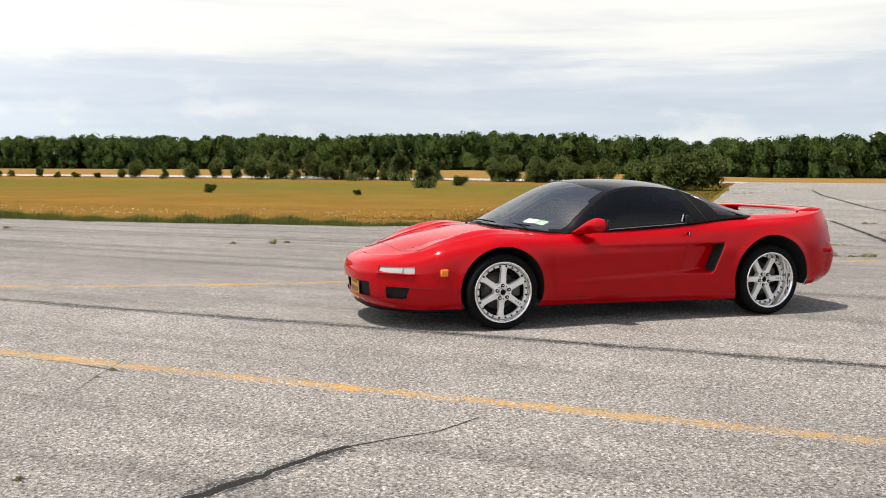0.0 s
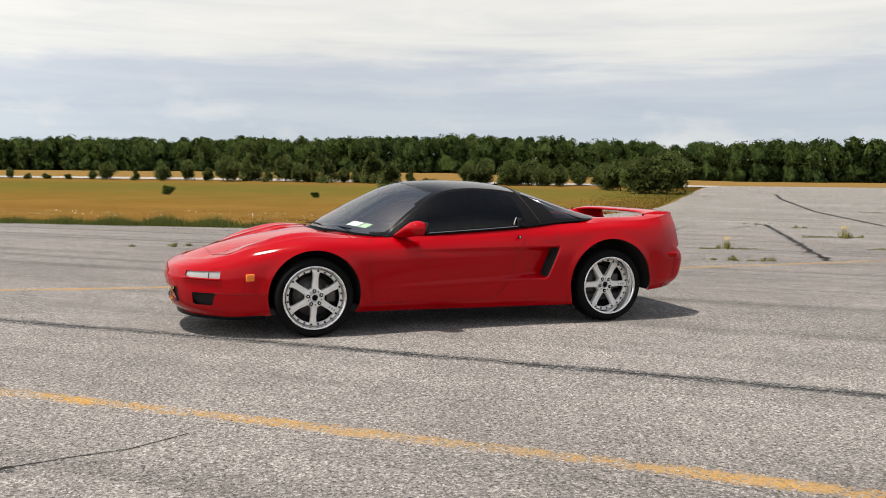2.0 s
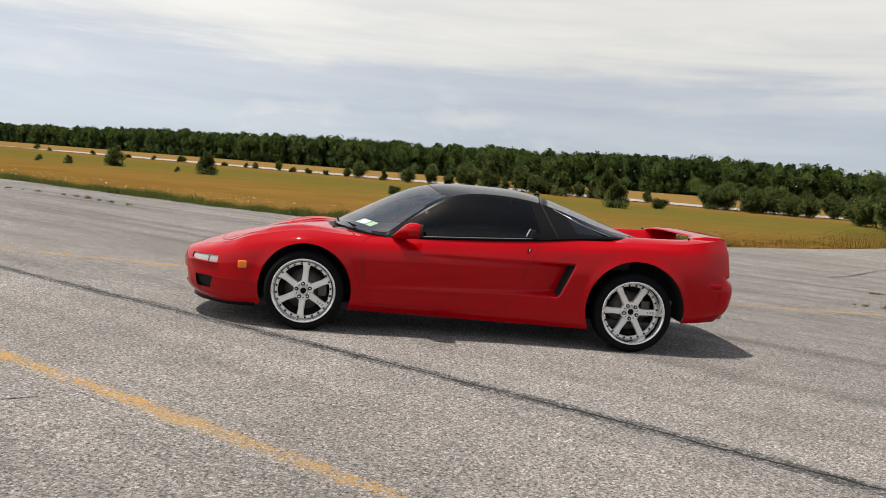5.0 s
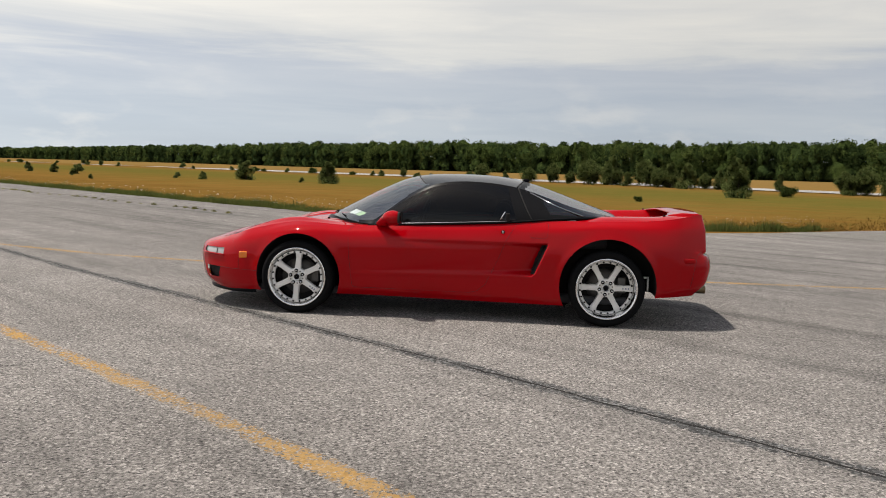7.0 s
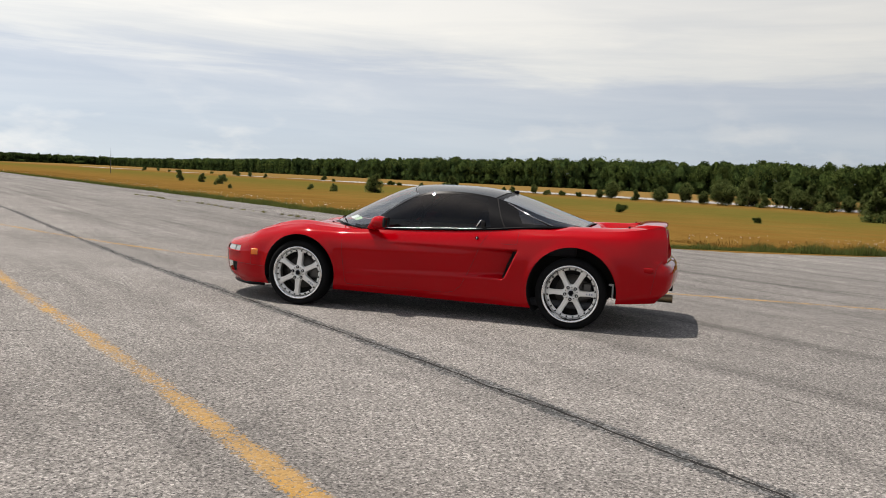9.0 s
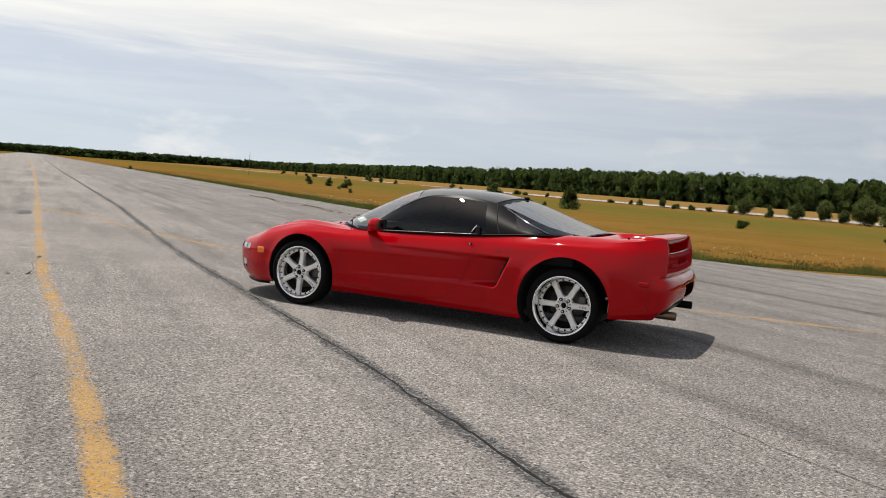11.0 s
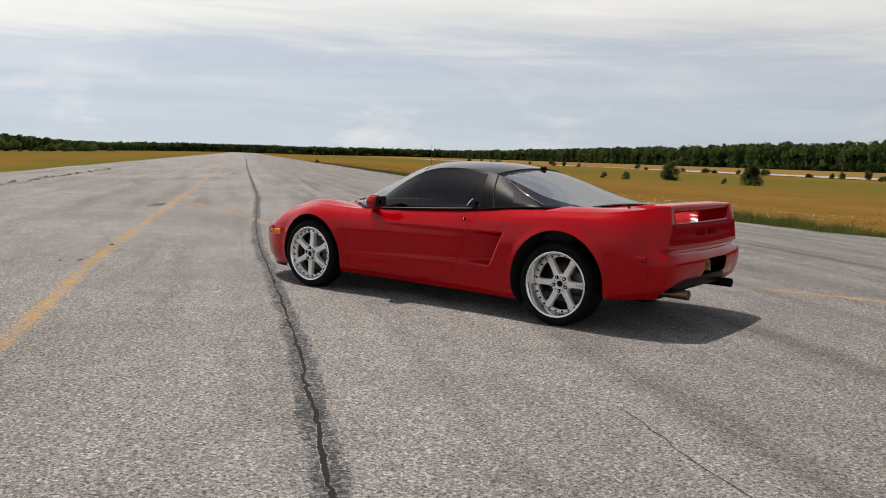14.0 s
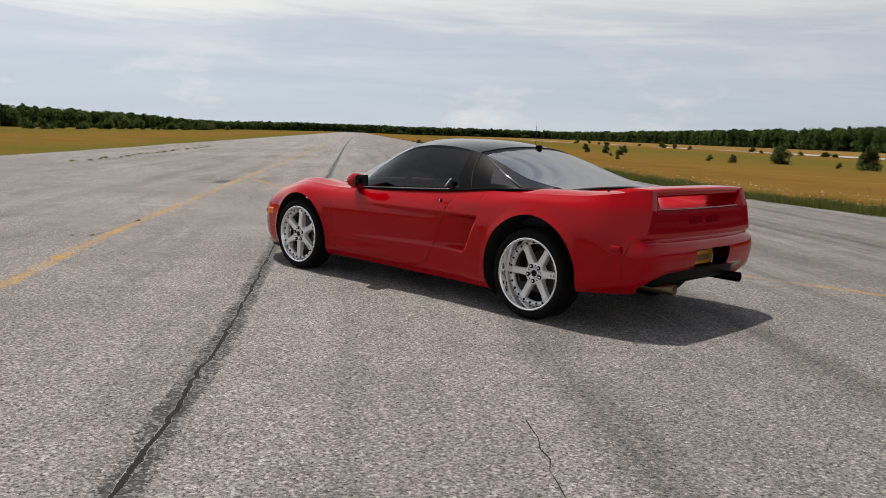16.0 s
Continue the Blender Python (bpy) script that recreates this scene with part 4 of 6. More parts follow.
for sd in (-1, 1):
    grid_part("side_window", SIDE, is_win, M_SIDE, car, "dark tinted door window", sides=(sd,))
    grid_part("quarter_panel", SIDE, ~is_win & ~is_qglass, M_PILLAR, car, "black rear pillar and window frame", sides=(sd,))
    grid_part("quarter_window", SIDE, is_qglass, M_QUARTER, car, "tinted side part of the rear glass", sides=(sd,))


def on_side(x, z):
    """Half width of the painted side at length x and height z."""
    d = (HALF[..., 0] - x) ** 2 + (HALF[..., 2] - z) ** 2 + (HALF[..., 1] < 0.5) * 9
    return HALF.reshape(-1, 3)[d.argmin(), 1]


def on_cab(x, z):
    """Half width of the side windows and pillars at length x and height z."""
    d = (SIDE[..., 0] - x) ** 2 + (SIDE[..., 2] - z) ** 2
    return float(SIDE.reshape(-1, 3)[d.argmin(), 1])


def seam(points, sd, off=0.0, r=0.0019, mat=None, name="panel_gap"):
    """A shut line along (x, z) points on the side."""
    path = []
    for (x0, z0), (x1, z1) in zip(points, points[1:]):
        for i in range(10):
            x, z = x0 + (x1 - x0) * i / 10, z0 + (z1 - z0) * i / 10
            path.append((x, sd * (on_side(x, z) - off), z))
    x, z = points[-1]
    path.append((x, sd * (on_side(x, z) - off), z))
    ys = [q[1] for q in path]
    for _ in range(2):
        ys = [ys[0]] + [(ys[i - 1] + 2 * ys[i] + ys[i + 1]) / 4 for i in range(1, len(ys) - 1)] + [ys[-1]]
    path = [(a[0], y, a[2]) for a, y in zip(path, ys)]
    return tube(name, path, r, mat or M_SEAM, car)


for sd in (-1, 1):
    seam([(-0.80, 0.735), (-0.845, 0.70), (-0.835, 0.5), (-0.81, 0.25), (-0.79, 0.232)], sd)
    seam([(-0.79, 0.232), (-0.2, 0.228), (0.15, 0.226), (0.215, 0.24)], sd)
    seam([(0.215, 0.24), (0.285, 0.30), (0.36, 0.46), (0.40, 0.55), (0.44, 0.66), (0.523, 0.795)], sd)
    seam([(-1.615, 0.335), (-1.8, 0.337), (-2.0, 0.339)], sd)
    seam([(-1.785, 0.34), (-1.785, 0.43), (-1.82, 0.50), (-1.86, 0.57)], sd, 0.002)
    seam([(1.985, 0.62), (1.955, 0.59), (1.935, 0.50), (1.92, 0.40), (1.90, 0.30)], sd, 0.0, 0.0016)
    seam([(0.63, 0.80), (0.63, 0.70), (0.645, 0.69), (0.75, 0.69), (0.77, 0.70), (0.775, 0.80), (0.76, 0.812), (0.64, 0.808)], sd, 0.001)


def on_top(x, w):
    """The bonnet's height at length x and half width w."""
    d = (FRONT_TOP[..., 0] - x) ** 2 + (FRONT_TOP[..., 1] - w) ** 2
    i = np.argpartition(d.ravel(), 4)[:4]
    k = 1 / (d.ravel()[i] + 1e-6)
    return float((FRONT_TOP.reshape(-1, 3)[i, 2] * k).sum() / k.sum())


def top_seam(points, sd):
    """A shut line along (x, half width) points on the bonnet."""
    path = []
    for (x0, w0), (x1, w1) in zip(points, points[1:]):
        for i in range(14):
            x, w = x0 + (x1 - x0) * i / 14, w0 + (w1 - w0) * i / 14
            path.append([x, sd * w, on_top(x, w)])
    path.append([points[-1][0], sd * points[-1][1], on_top(*points[-1])])
    z = np.array([q[2] for q in path])
    for _ in range(4):
        z[1:-1] = (z[:-2] + 2 * z[1:-1] + z[2:]) / 4
    return tube("panel_gap", [(a[0], a[1], b) for a, b in zip(path, z)], 0.0021, M_SEAM, car)


for sd in (-1, 1):
    top_seam([(-1.97, 0.40), (-1.88, 0.575), (-1.60, 0.665), (-1.52, 0.635), (-1.54, 0.475), (-1.97, 0.40)], sd)
    top_seam([(-2.0, 0.0), (-1.99, 0.20), (-1.97, 0.40)], sd)
    top_seam([(-1.54, 0.475), (-1.3, 0.51), (-1.1, 0.535), (-0.95, 0.555)], sd)

# ---- wheels ----
M_MARK = Mat("grey_blue_print", (0.22, 0.25, 0.33), 0.5).m
def wheel(x, sd, z, tyre_r, rim_r, face, width, spin):
    """One wheel at hub height z; face: half width of the spokes' plane, lip: of the rim's outer edge."""
    lip = 0.872 if x < 0 else 0.885
    hub = (x, 0, z)
    prof = [(lip - width, rim_r - 0.006), (lip - width, rim_r - 0.03), (face - 0.075, rim_r - 0.05), (face - 0.042, rim_r - 0.022), (lip - 0.012, rim_r - 0.016),
            (lip - 0.003, rim_r - 0.010), (lip, rim_r - 0.004), (lip - 0.002, rim_r + 0.003), (lip - 0.014, rim_r + 0.004)]
    w = part("wheel", lathe([(y * sd, r) for y, r in prof], 72, hub), M_POLISH, car, "silver six-spoke alloy wheel with polished lip")
    tw = width + 0.012
    tp = [(lip - 0.012, rim_r - 0.004), (lip - 0.004, rim_r + 0.012), (lip + 0.004, (rim_r + tyre_r) / 2), (lip - 0.004, tyre_r - 0.016), (lip - 0.020, tyre_r - 0.004),
          (lip - 0.045, tyre_r), (lip - tw + 0.045, tyre_r), (lip - tw + 0.015, tyre_r - 0.012), (lip - tw, (rim_r + tyre_r) / 2), (lip - tw + 0.01, rim_r - 0.004)]
    part("tyre", lathe([(y * sd, r) for y, r in tp], 72, hub), M_TYRE, w, "low-profile black tyre")
    # spokes widen towards the ring at the barrel
    for k in range(6):
        a = radians(spin + 60 * k)
        bm = bmesh.new()
        secs = [(0.045, 0.030, 0.0, 0.05), (0.085, 0.0235, -0.004, 0.045), (0.15, 0.021, -0.006, 0.04), (rim_r - 0.055, 0.0255, -0.004, 0.036), (rim_r - 0.028, 0.036, -0.010, 0.03)]
        rings = []
        for r, hw, dy, th in secs:
            y1, y0 = face + dy, face + dy - th
            rings.append([bm.verts.new((t, y * sd, r)) for t, y in ((-hw, y0), (-hw, y1 - 0.006), (-hw + 0.006, y1), (hw - 0.006, y1), (hw, y1 - 0.006), (hw, y0))])
        for a0, b0 in zip(rings, rings[1:]):
            for i in range(6):
                bm.faces.new((a0[i], a0[(i + 1) % 6], b0[(i + 1) % 6], b0[i]))
        bm.faces.new(rings[0]), bm.faces.new(rings[-1][::-1])
        bmesh.ops.recalc_face_normals(bm, faces=bm.faces)
        bm.transform(Matrix.Translation(hub) @ Matrix.Rotation(a, 4, "Y"))
        part("spoke", bm, M_SILVER, w, smooth=False)
    # a small printed mark on one spoke, as plain bars
    a = radians(spin + (120 if x < 0 else 60))
    for r0, hw in ((0.135, 0.006), (0.158, 0.0075), (0.178, 0.0075)):
        bm = box(0, sd * (face - 0.0035), r0, hw * 2, 0.004, 0.009)
        bm.transform(Matrix.Translation(hub) @ Matrix.Rotation(a, 4, "Y"))
        part("mark_bar", bm, M_MARK, w, smooth=False)
    ringp = [(face - 0.040, rim_r - 0.026), (face - 0.012, rim_r - 0.026), (face - 0.008, rim_r - 0.030), (face - 0.010, rim_r - 0.044), (face - 0.040, rim_r - 0.047)]
    part("spoke_ring", lathe([(y * sd, r) for y, r in ringp], 72, hub), M_SILVER, w)
    hubp = [(face - 0.05, 0.074), (face - 0.004, 0.074), (face + 0.002, 0.068), (face - 0.004, 0.040), (face - 0.012, 0.034), (face - 0.012, 0.001)]
    part("hub", lathe([(y * sd, r) for y, r in hubp], 36, hub), M_SILVER, w)
    capp = [(face - 0.012, 0.024), (face + 0.002, 0.022), (face + 0.003, 0.001)]
    part("hub_cap", lathe([(y * sd, r) for y, r in capp], 24, hub), M_TRIM, w, "black centre cap")
    part("cap_ring", lathe([(sd * (face - 0.010), 0.031), (sd * (face + 0.004), 0.030), (sd * (face + 0.004), 0.0235), (sd * (face - 0.010), 0.0230)], 24, hub), M_POLISH, w)
    for k in range(5):
        a = radians(spin + 18 + 72 * k)
        c = (x + 0.053 * math.cos(a), 0, z + 0.053 * math.sin(a))
        part("lug_socket", lathe([(sd * (face - 0.006), 0.0150), (sd * (face + 0.006), 0.0150), (sd * (face + 0.008), 0.008), (sd * (face + 0.001), 0.001)], 10, c), M_TRIM, w)
        part("lug_nut", lathe([(sd * (face + 0.001), 0.0075), (sd * (face + 0.012), 0.0070), (sd * (face + 0.013), 0.001)], 6, c), M_CHROME, w)
        a = radians(spin + 54 + 72 * k)
        c = (x + 0.053 * math.cos(a), 0, z + 0.053 * math.sin(a))
        part("hub_hole", lathe([(sd * (face - 0.004), 0.0055), (sd * (face + 0.0005), 0.0055), (sd * (face + 0.0005), 0.0005)], 8, c), M_STEEL, w)
    for k in range(24):
        a = radians(7 + 15 * k)
        c = (x + (rim_r - 0.036) * math.cos(a), 0, z + (rim_r - 0.036) * math.sin(a))
        part("rim_bolt", lathe([(sd * (face - 0.010), 0.0088), (sd * (face - 0.003), 0.0078), (sd * (face - 0.003), 0.0005)], 6, c), M_TRIM, w, smooth=False)
    part("brake_disc", lathe([(sd * (face - 0.10), 0.05), (sd * (face - 0.10), 0.150), (sd * (face - 0.122), 0.150), (sd * (face - 0.122), 0.05)], 48, hub), M_STEEL, w, "grey steel brake disc")
    cal = box(0, sd * (face - 0.095), 0, 0.075, 0.07, 0.13, 0.012)
    cal.transform(Matrix.Translation((x + (0.135 if x < 0 else 0.13), 0, z + 0.02)))
    part("brake_caliper", cal, M_STEEL, w)
    back = lathe([(sd * (face - 0.125), 0.001), (sd * (face - 0.125), rim_r - 0.03)], 32, hub)
    part("wheel_back", back, M_GAP, w)
    return w


for sd in (-1, 1):
    wheel(-1.265, sd, 0.300, 0.300, 0.240, 0.856, 0.19, 4)
    wheel(1.250, sd, 0.304, 0.304, 0.242, 0.800, 0.23, 30)
    # dark wells above the wheels
    for cx, cz, r in ARCH:
        bm = bmesh.new()
        a0 = [radians(-10 + (200 if cx < 0 else 225) * k / 30) for k in range(31)]
        rim_y = [on_side(cx + r * math.cos(a), cz + r * math.sin(a)) - 0.004 for a in a0]
        rows = [[bm.verts.new((cx + (r + e) * math.cos(a), sd * (y or rim_y[k]), max(0.12, cz + (r + e) * math.sin(a)))) for k, a in enumerate(a0)]
                for y, e in ((0, 0.003), (0.80, 0.006), (0.60, 0.006), (0.58, -0.2))]
        for p0, p1 in zip(rows, rows[1:]):
            for k in range(30):
                bm.faces.new((p0[k], p0[k + 1], p1[k + 1], p1[k]))
        part("wheel_arch_liner", bm, M_GAP, car, "black wheel arch liner")

# ---- underside, cabin inside ----
part("floor_pan", box(-0.15, 0, 0.19, 3.3, 1.46, 0.06, 0.02), M_DARK, car, "dark underbody")
part("bulkhead", box(0.62, 0, 0.60, 0.10, 1.40, 0.62, 0.02), M_DARK, car)
part("engine_cover", box(0.95, 0, 0.70, 0.62, 1.30, 0.20, 0.03), M_DARK, car)
part("dashboard", box(-0.60, 0, 0.645, 0.38, 1.22, 0.22, 0.05), M_DARK, car, "black dashboard")
part("tub", box(-0.15, 0, 0.30, 1.4, 1.44, 0.16, 0.02), M_DARK, car)
for sd in (-1, 1):
    part("door_lining", box(-0.08, sd * 0.70, 0.55, 1.0, 0.04, 0.44, 0.012), M_DARK, car)
    part("seat_cushion", box(0.02, sd * 0.36, 0.42, 0.52, 0.48, 0.16, 0.05), M_SEAT, car, "dark leather seat cushion")
    part("seat_back", box(0.33, sd * 0.36, 0.68, 0.13, 0.46, 0.56, 0.05, Matrix.Rotation(radians(18), 4, "Y"), (0.9, 0.72)), M_SEAT, car, "dark leather seat back with headrest")
ring = [(-0.30 + 0.055 * math.cos(t), -0.36 + 0.175 * math.sin(t), 0.775 + 0.165 * math.cos(t)) for t in [2 * math.pi * k / 28 for k in range(28)]]
sw = tube("steering_wheel", ring, 0.014, M_TRIM, car, "black steering wheel", 8, True)
tube("steering_column", [(-0.30, -0.36, 0.775), (-0.55, -0.36, 0.68)], 0.035, M_TRIM, sw, "", 8)

# ---- mirrors, lamps, trim ----
for sd in (-1, 1):
    # the housing grows out of a slim foot on the door, with a flat rear side for the glass
    bm = bmesh.new()
    secs = []
    for y, cx, cz, rx_, rz_ in ((0.765, -0.585, 0.750, 0.045, 0.016), (0.80, -0.565, 0.762, 0.056, 0.026), (0.835, -0.525, 0.784, 0.070, 0.043), (0.865, -0.490, 0.804, 0.082, 0.056),
                                (0.90, -0.472, 0.814, 0.084, 0.061), (0.935, -0.467, 0.815, 0.076, 0.055), (0.962, -0.465, 0.813, 0.052, 0.038), (0.974, -0.464, 0.812, 0.020, 0.014)):
        secs.append([bm.verts.new((min(cx + rx_ * math.cos(t), -0.405), sd * y, cz + rz_ * math.sin(t))) for t in [2 * math.pi * k / 20 for k in range(20)]])
    for a, b in zip(secs, secs[1:]):
        for k in range(20):
            bm.faces.new((a[k], a[(k + 1) % 20], b[(k + 1) % 20], b[k]))
    bm.faces.new(secs[0]), bm.faces.new(secs[-1][::-1])
    bmesh.ops.recalc_face_normals(bm, faces=bm.faces)
    mir = part("door_mirror", bm, M_RED, car, "red door mirror housing")
    bm = box(-0.411, sd * 0.905, 0.817, 0.012, 0.125, 0.088, 0.018)
    part("mirror_glass", bm, M_GAP, mir, "dark mirror glass")
    part("side_marker", box(-1.712, sd * (on_side(-1.712, 0.462) - 0.007), 0.462, 0.118, 0.022, 0.056, 0.008, Matrix.Rotation(radians(-19 * sd), 4, "Z")), M_AMBER, car, "amber side marker lamp")
    part("rear_marker", box(1.86, sd * 0.8345, 0.548, 0.14, 0.016, 0.040, 0.006, Matrix.Rotation(radians(13 * sd), 4, "Z")), M_MARKER, car, "dark red rear side marker")
    lock = part("door_lock", lathe([(sd * 0.858, 0.015), (sd * 0.869, 0.014), (sd * 0.869, 0.001)], 14, (0.415, 0, 0.728)), M_TRIM, car, "black door lock")
    part("keyhole", box(0.415, sd * 0.870, 0.728, 0.008, 0.004, 0.020, 0.001), M_CHROME, lock, "bright keyhole cover")
    part("door_pull", box(0.448, sd * 0.786, 0.845, 0.034, 0.022, 0.066, 0.006), M_GAP, car, "black upright door pull behind the window")
    tube("window_trim", [(x, sd * (float(knots(BELT_W, x)) + 0.008), float(knots(BELT_Z, x)) + 0.008) for x in np.linspace(-0.62, 0.44, 20)], 0.0045, M_DULL, car, "bright strip below the door window")
    tube("belt_seal", [(x, sd * (float(knots(BELT_W, x)) + 0.004), float(knots(BELT_Z, x)) - 0.002) for x in np.linspace(-0.70, 1.2, 40)], 0.010, M_TRIM, car)
    # upright bright release behind the door glass; a bar imitates the glint along the rear glass
    tube("door_handle", [(0.39, sd * 0.795, 0.825), (0.415, sd * 0.775, 0.87), (0.425, sd * 0.765, 0.885)], 0.007, M_CHROME, car, "slim bright door release behind the window")
    # added bar: the sun's reflection on the bent glass edge, made as a shape
    tube("glass_glint", [(0.62, sd * 0.575, 1.04), (0.84, sd * 0.655, 0.938), (1.05, sd * 0.735, 0.868)], 0.0075, M_STRIP, car, "thin metal bar imitating a sun glint along the rear glass")
# black edge of the windscreen at the roof
def on_upper(x, w):
    """Height of the windscreen, roof and rear glass at length x and half width w."""
    a, b, c = (float(knots(q, x)) for q in (RAIL_W, RAIL_Z, TOP_Z))
    return b + (c - b) * (1 - min(1.0, abs(w) / a) ** 2.2)


tube("windscreen_seal", [(x, w, on_upper(x, w) - 0.004) for x, w in [(-0.36 + 0.14 * (w / 0.57) ** 2, w) for w in np.linspace(-0.50, 0.50, 41)]], 0.006, M_GAP, car)
tube("roof_seam", [(x, w, on_upper(x, w) + 0.001) for x, w in [(0.51 + 0.05 * (1 - (w / 0.55) ** 2), w) for w in np.linspace(-0.545, 0.545, 31)]], 0.006, M_GAP, car)
# wipers and antenna
for a, b in (((-1.11, -0.10, 0.80), (-0.92, -0.58, 0.80)), ((-1.12, 0.30, 0.80), (-1.09, -0.22, 0.815))):
    tube("wiper", [a, tuple((np.array(a) + b) / 2 + (0, 0, 0.012)), b], 0.0055, M_TRIM, car, "black wiper arm")
part("antenna_base", box(0.58, 0.06, on_upper(0.58, 0.06) + 0.012, 0.05, 0.035, 0.03, 0.01), M_TRIM, car, "small black aerial base at the rear glass")
for w in (-0.55, 0.55):
    part("washer_jet", box(-1.10, w * 0.8, on_top(-1.10, 0.44) + 0.005, 0.02, 0.016, 0.012, 0.004), M_TRIM, car)
# lower lip and divider of the front lamps
for sd in (-1, 1):
    sel = [i for i in range(HALF.shape[1]) if 1.80 <= S_KEY[i] <= 3.06]
    r0, r1 = int(3.5 * SUB), int(4.7 * SUB)
    tube("lamp_lip", [(HALF[r0, i, 0] - 0.004, sd * (HALF[r0, i, 1] + 0.002), HALF[r0, i, 2] + 0.004) for i in sel], 0.008, M_RED, car)
    for s_ in (2.60,):
        i = int(np.searchsorted(S_KEY, s_))
        tube("lamp_divider", [(INNER[r, i, 0] - 0.003, sd * (INNER[r, i, 1] + 0.002), INNER[r, i, 2]) for r in range(r0, r1)], 0.003, M_STEEL, car)
# chin spoiler
lipn = HALF[0][S_KEY <= 4.2]
for sd in (-1, 1):
    bm = bmesh.new()
    rows = [[bm.verts.new((q[0] - e, sd * q[1], z + q[2])) for q in lipn] for e, z in ((0.0, 0.004), (0.010, -0.004), (0.010, -0.020), (-0.03, -0.026))]
    for p0, p1 in zip(rows, rows[1:]):
        for k in range(len(lipn) - 1):
            bm.faces.new((p0[k], p0[k + 1], p1[k + 1], p1[k]))
    part("front_lip", bm, M_TRIM, car, "black chin spoiler lip")
# nose badge
part("badge", box(-2.11, 0.0, 0.523, 0.07, 0.085, 0.008, 0.003, Matrix.Rotation(radians(-18), 4, "Y")), M_CHROME, car, "small silver nose badge")
# number plates: plain plate with bars
pf = part("number_plate", box(-2.262, -0.03, 0.27, 0.008, 0.27, 0.145, 0.003), M_PLATE, car, "yellow front number plate", False)
part("plate_bar", box(-2.268, -0.03, 0.27, 0.004, 0.21, 0.040), M_INK, pf, "", False)
part("plate_bar", box(-2.268, -0.03, 0.325, 0.004, 0.14, 0.014), M_INK, pf, "", False)
pr = part("number_plate", box(1.985, 0.10, 0.44, 0.008, 0.29, 0.145, 0.003), M_PLATE, car, "yellow rear number plate in a bright frame", False)
part("plate_bar", box(1.991, 0.10, 0.44, 0.004, 0.21, 0.040), M_INK, pr, "", False)
part("plate_bar", box(1.991, 0.10, 0.492, 0.004, 0.14, 0.014), M_INK, pr, "", False)
fr = [(1.993, -0.05, 0.362), (1.993, 0.25, 0.362), (1.993, 0.25, 0.516), (1.993, -0.05, 0.516)]
chain = []
for a, b in zip(fr, fr[1:] + fr[:1]):
    for k in range(14):
        u = k / 14
        chain.append(tuple(a[i] + (b[i] - a[i]) * u + (0.003 if (k + i) % 2 else -0.003) for i in range(3)))
tube("plate_frame", chain, 0.007, M_CHROME, pr, "bright chain-link plate frame", 6, True)
part("plate_recess", box(1.94, 0.0, 0.455, 0.05, 0.52, 0.20, 0.01), M_GAP, car)
# exhaust tips, rear apron
for y, mt, lab in ((-0.44, M_TIP, "bronzed round exhaust tip"), (0.50, M_TRIM, "black round exhaust tip")):
    part("exhaust_tip", lathe([(0, 0.031), (0.252, 0.036), (0.255, 0.032), (0.10, 0.030), (0.10, 0.001)], 28), mt, car, lab).matrix_local = Matrix.Translation((1.84, y, 0.28)) @ Matrix.Rotation(radians(-90), 4, "Z")
part("rear_apron", box(1.93, 0, 0.345, 0.16, 1.10, 0.11, 0.03), M_TRIM, car, "black lower rear apron")
part("silencer", box(1.70, 0, 0.41, 0.26, 1.00, 0.15, 0.05), M_TRIM, car, "dark silencer under the tail")
part("exhaust_hanger", box(2.0, -0.30, 0.295, 0.02, 0.02, 0.10, 0.005), M_TRIM, car)
part("bracket", box(1.593, -0.68, 0.335, 0.016, 0.03, 0.12, 0.004), M_SILVER, car, "small pale bracket behind the rear wheel")
part("bracket", box(1.578, -0.68, 0.388, 0.04, 0.03, 0.018, 0.004), M_SILVER, car, "small pale bracket behind the rear wheel")
for sd in (-1, 1):
    part("wing_stud", lathe([(0, 0.010), (0.012, 0.010), (0.016, 0.004), (0.016, 0.0005)], 10), M_TRIM, car, "small black rubber stop").matrix_local = Matrix.Translation((1.70, sd * 0.66, 0.884)) @ Matrix.Rotation(radians(90), 4, "X")
# rear wing across the tail with an open slot beneath
bm = bmesh.new()
rings = []
for k in range(41):
    t = k / 40 * 2 - 1
    y, e = 0.642 * t, abs(t)
    rise = 0.921 - 0.010 * e ** 4
    x0, x1 = 1.765 - 0.08 * e ** 6, 2.018 - 0.030 * e ** 2
    sec = [(x0, rise - 0.012 - 0.022 * e ** 6), (x0 + 0.05, rise - 0.002 - 0.012 * e ** 6), (0.5 * (x0 + x1), rise + 0.004), (x1 - 0.02, rise + 0.002), (x1, rise - 0.006), (x1 - 0.006, rise - 0.052), (0.5 * (x0 + x1), rise - 0.034), (x0 + 0.04, rise - 0.024 - 0.014 * e ** 6)]
    rings.append([bm.verts.new((a, y, b)) for a, b in sec])
for p0, p1 in zip(rings, rings[1:]):
    for i in range(8):
        bm.faces.new((p0[i], p0[(i + 1) % 8], p1[(i + 1) % 8], p1[i]))
bm.faces.new(rings[0]), bm.faces.new(rings[-1][::-1])
bmesh.ops.recalc_face_normals(bm, faces=bm.faces)
part("rear_wing", bm, M_RED, car, "red rear wing across the tail")
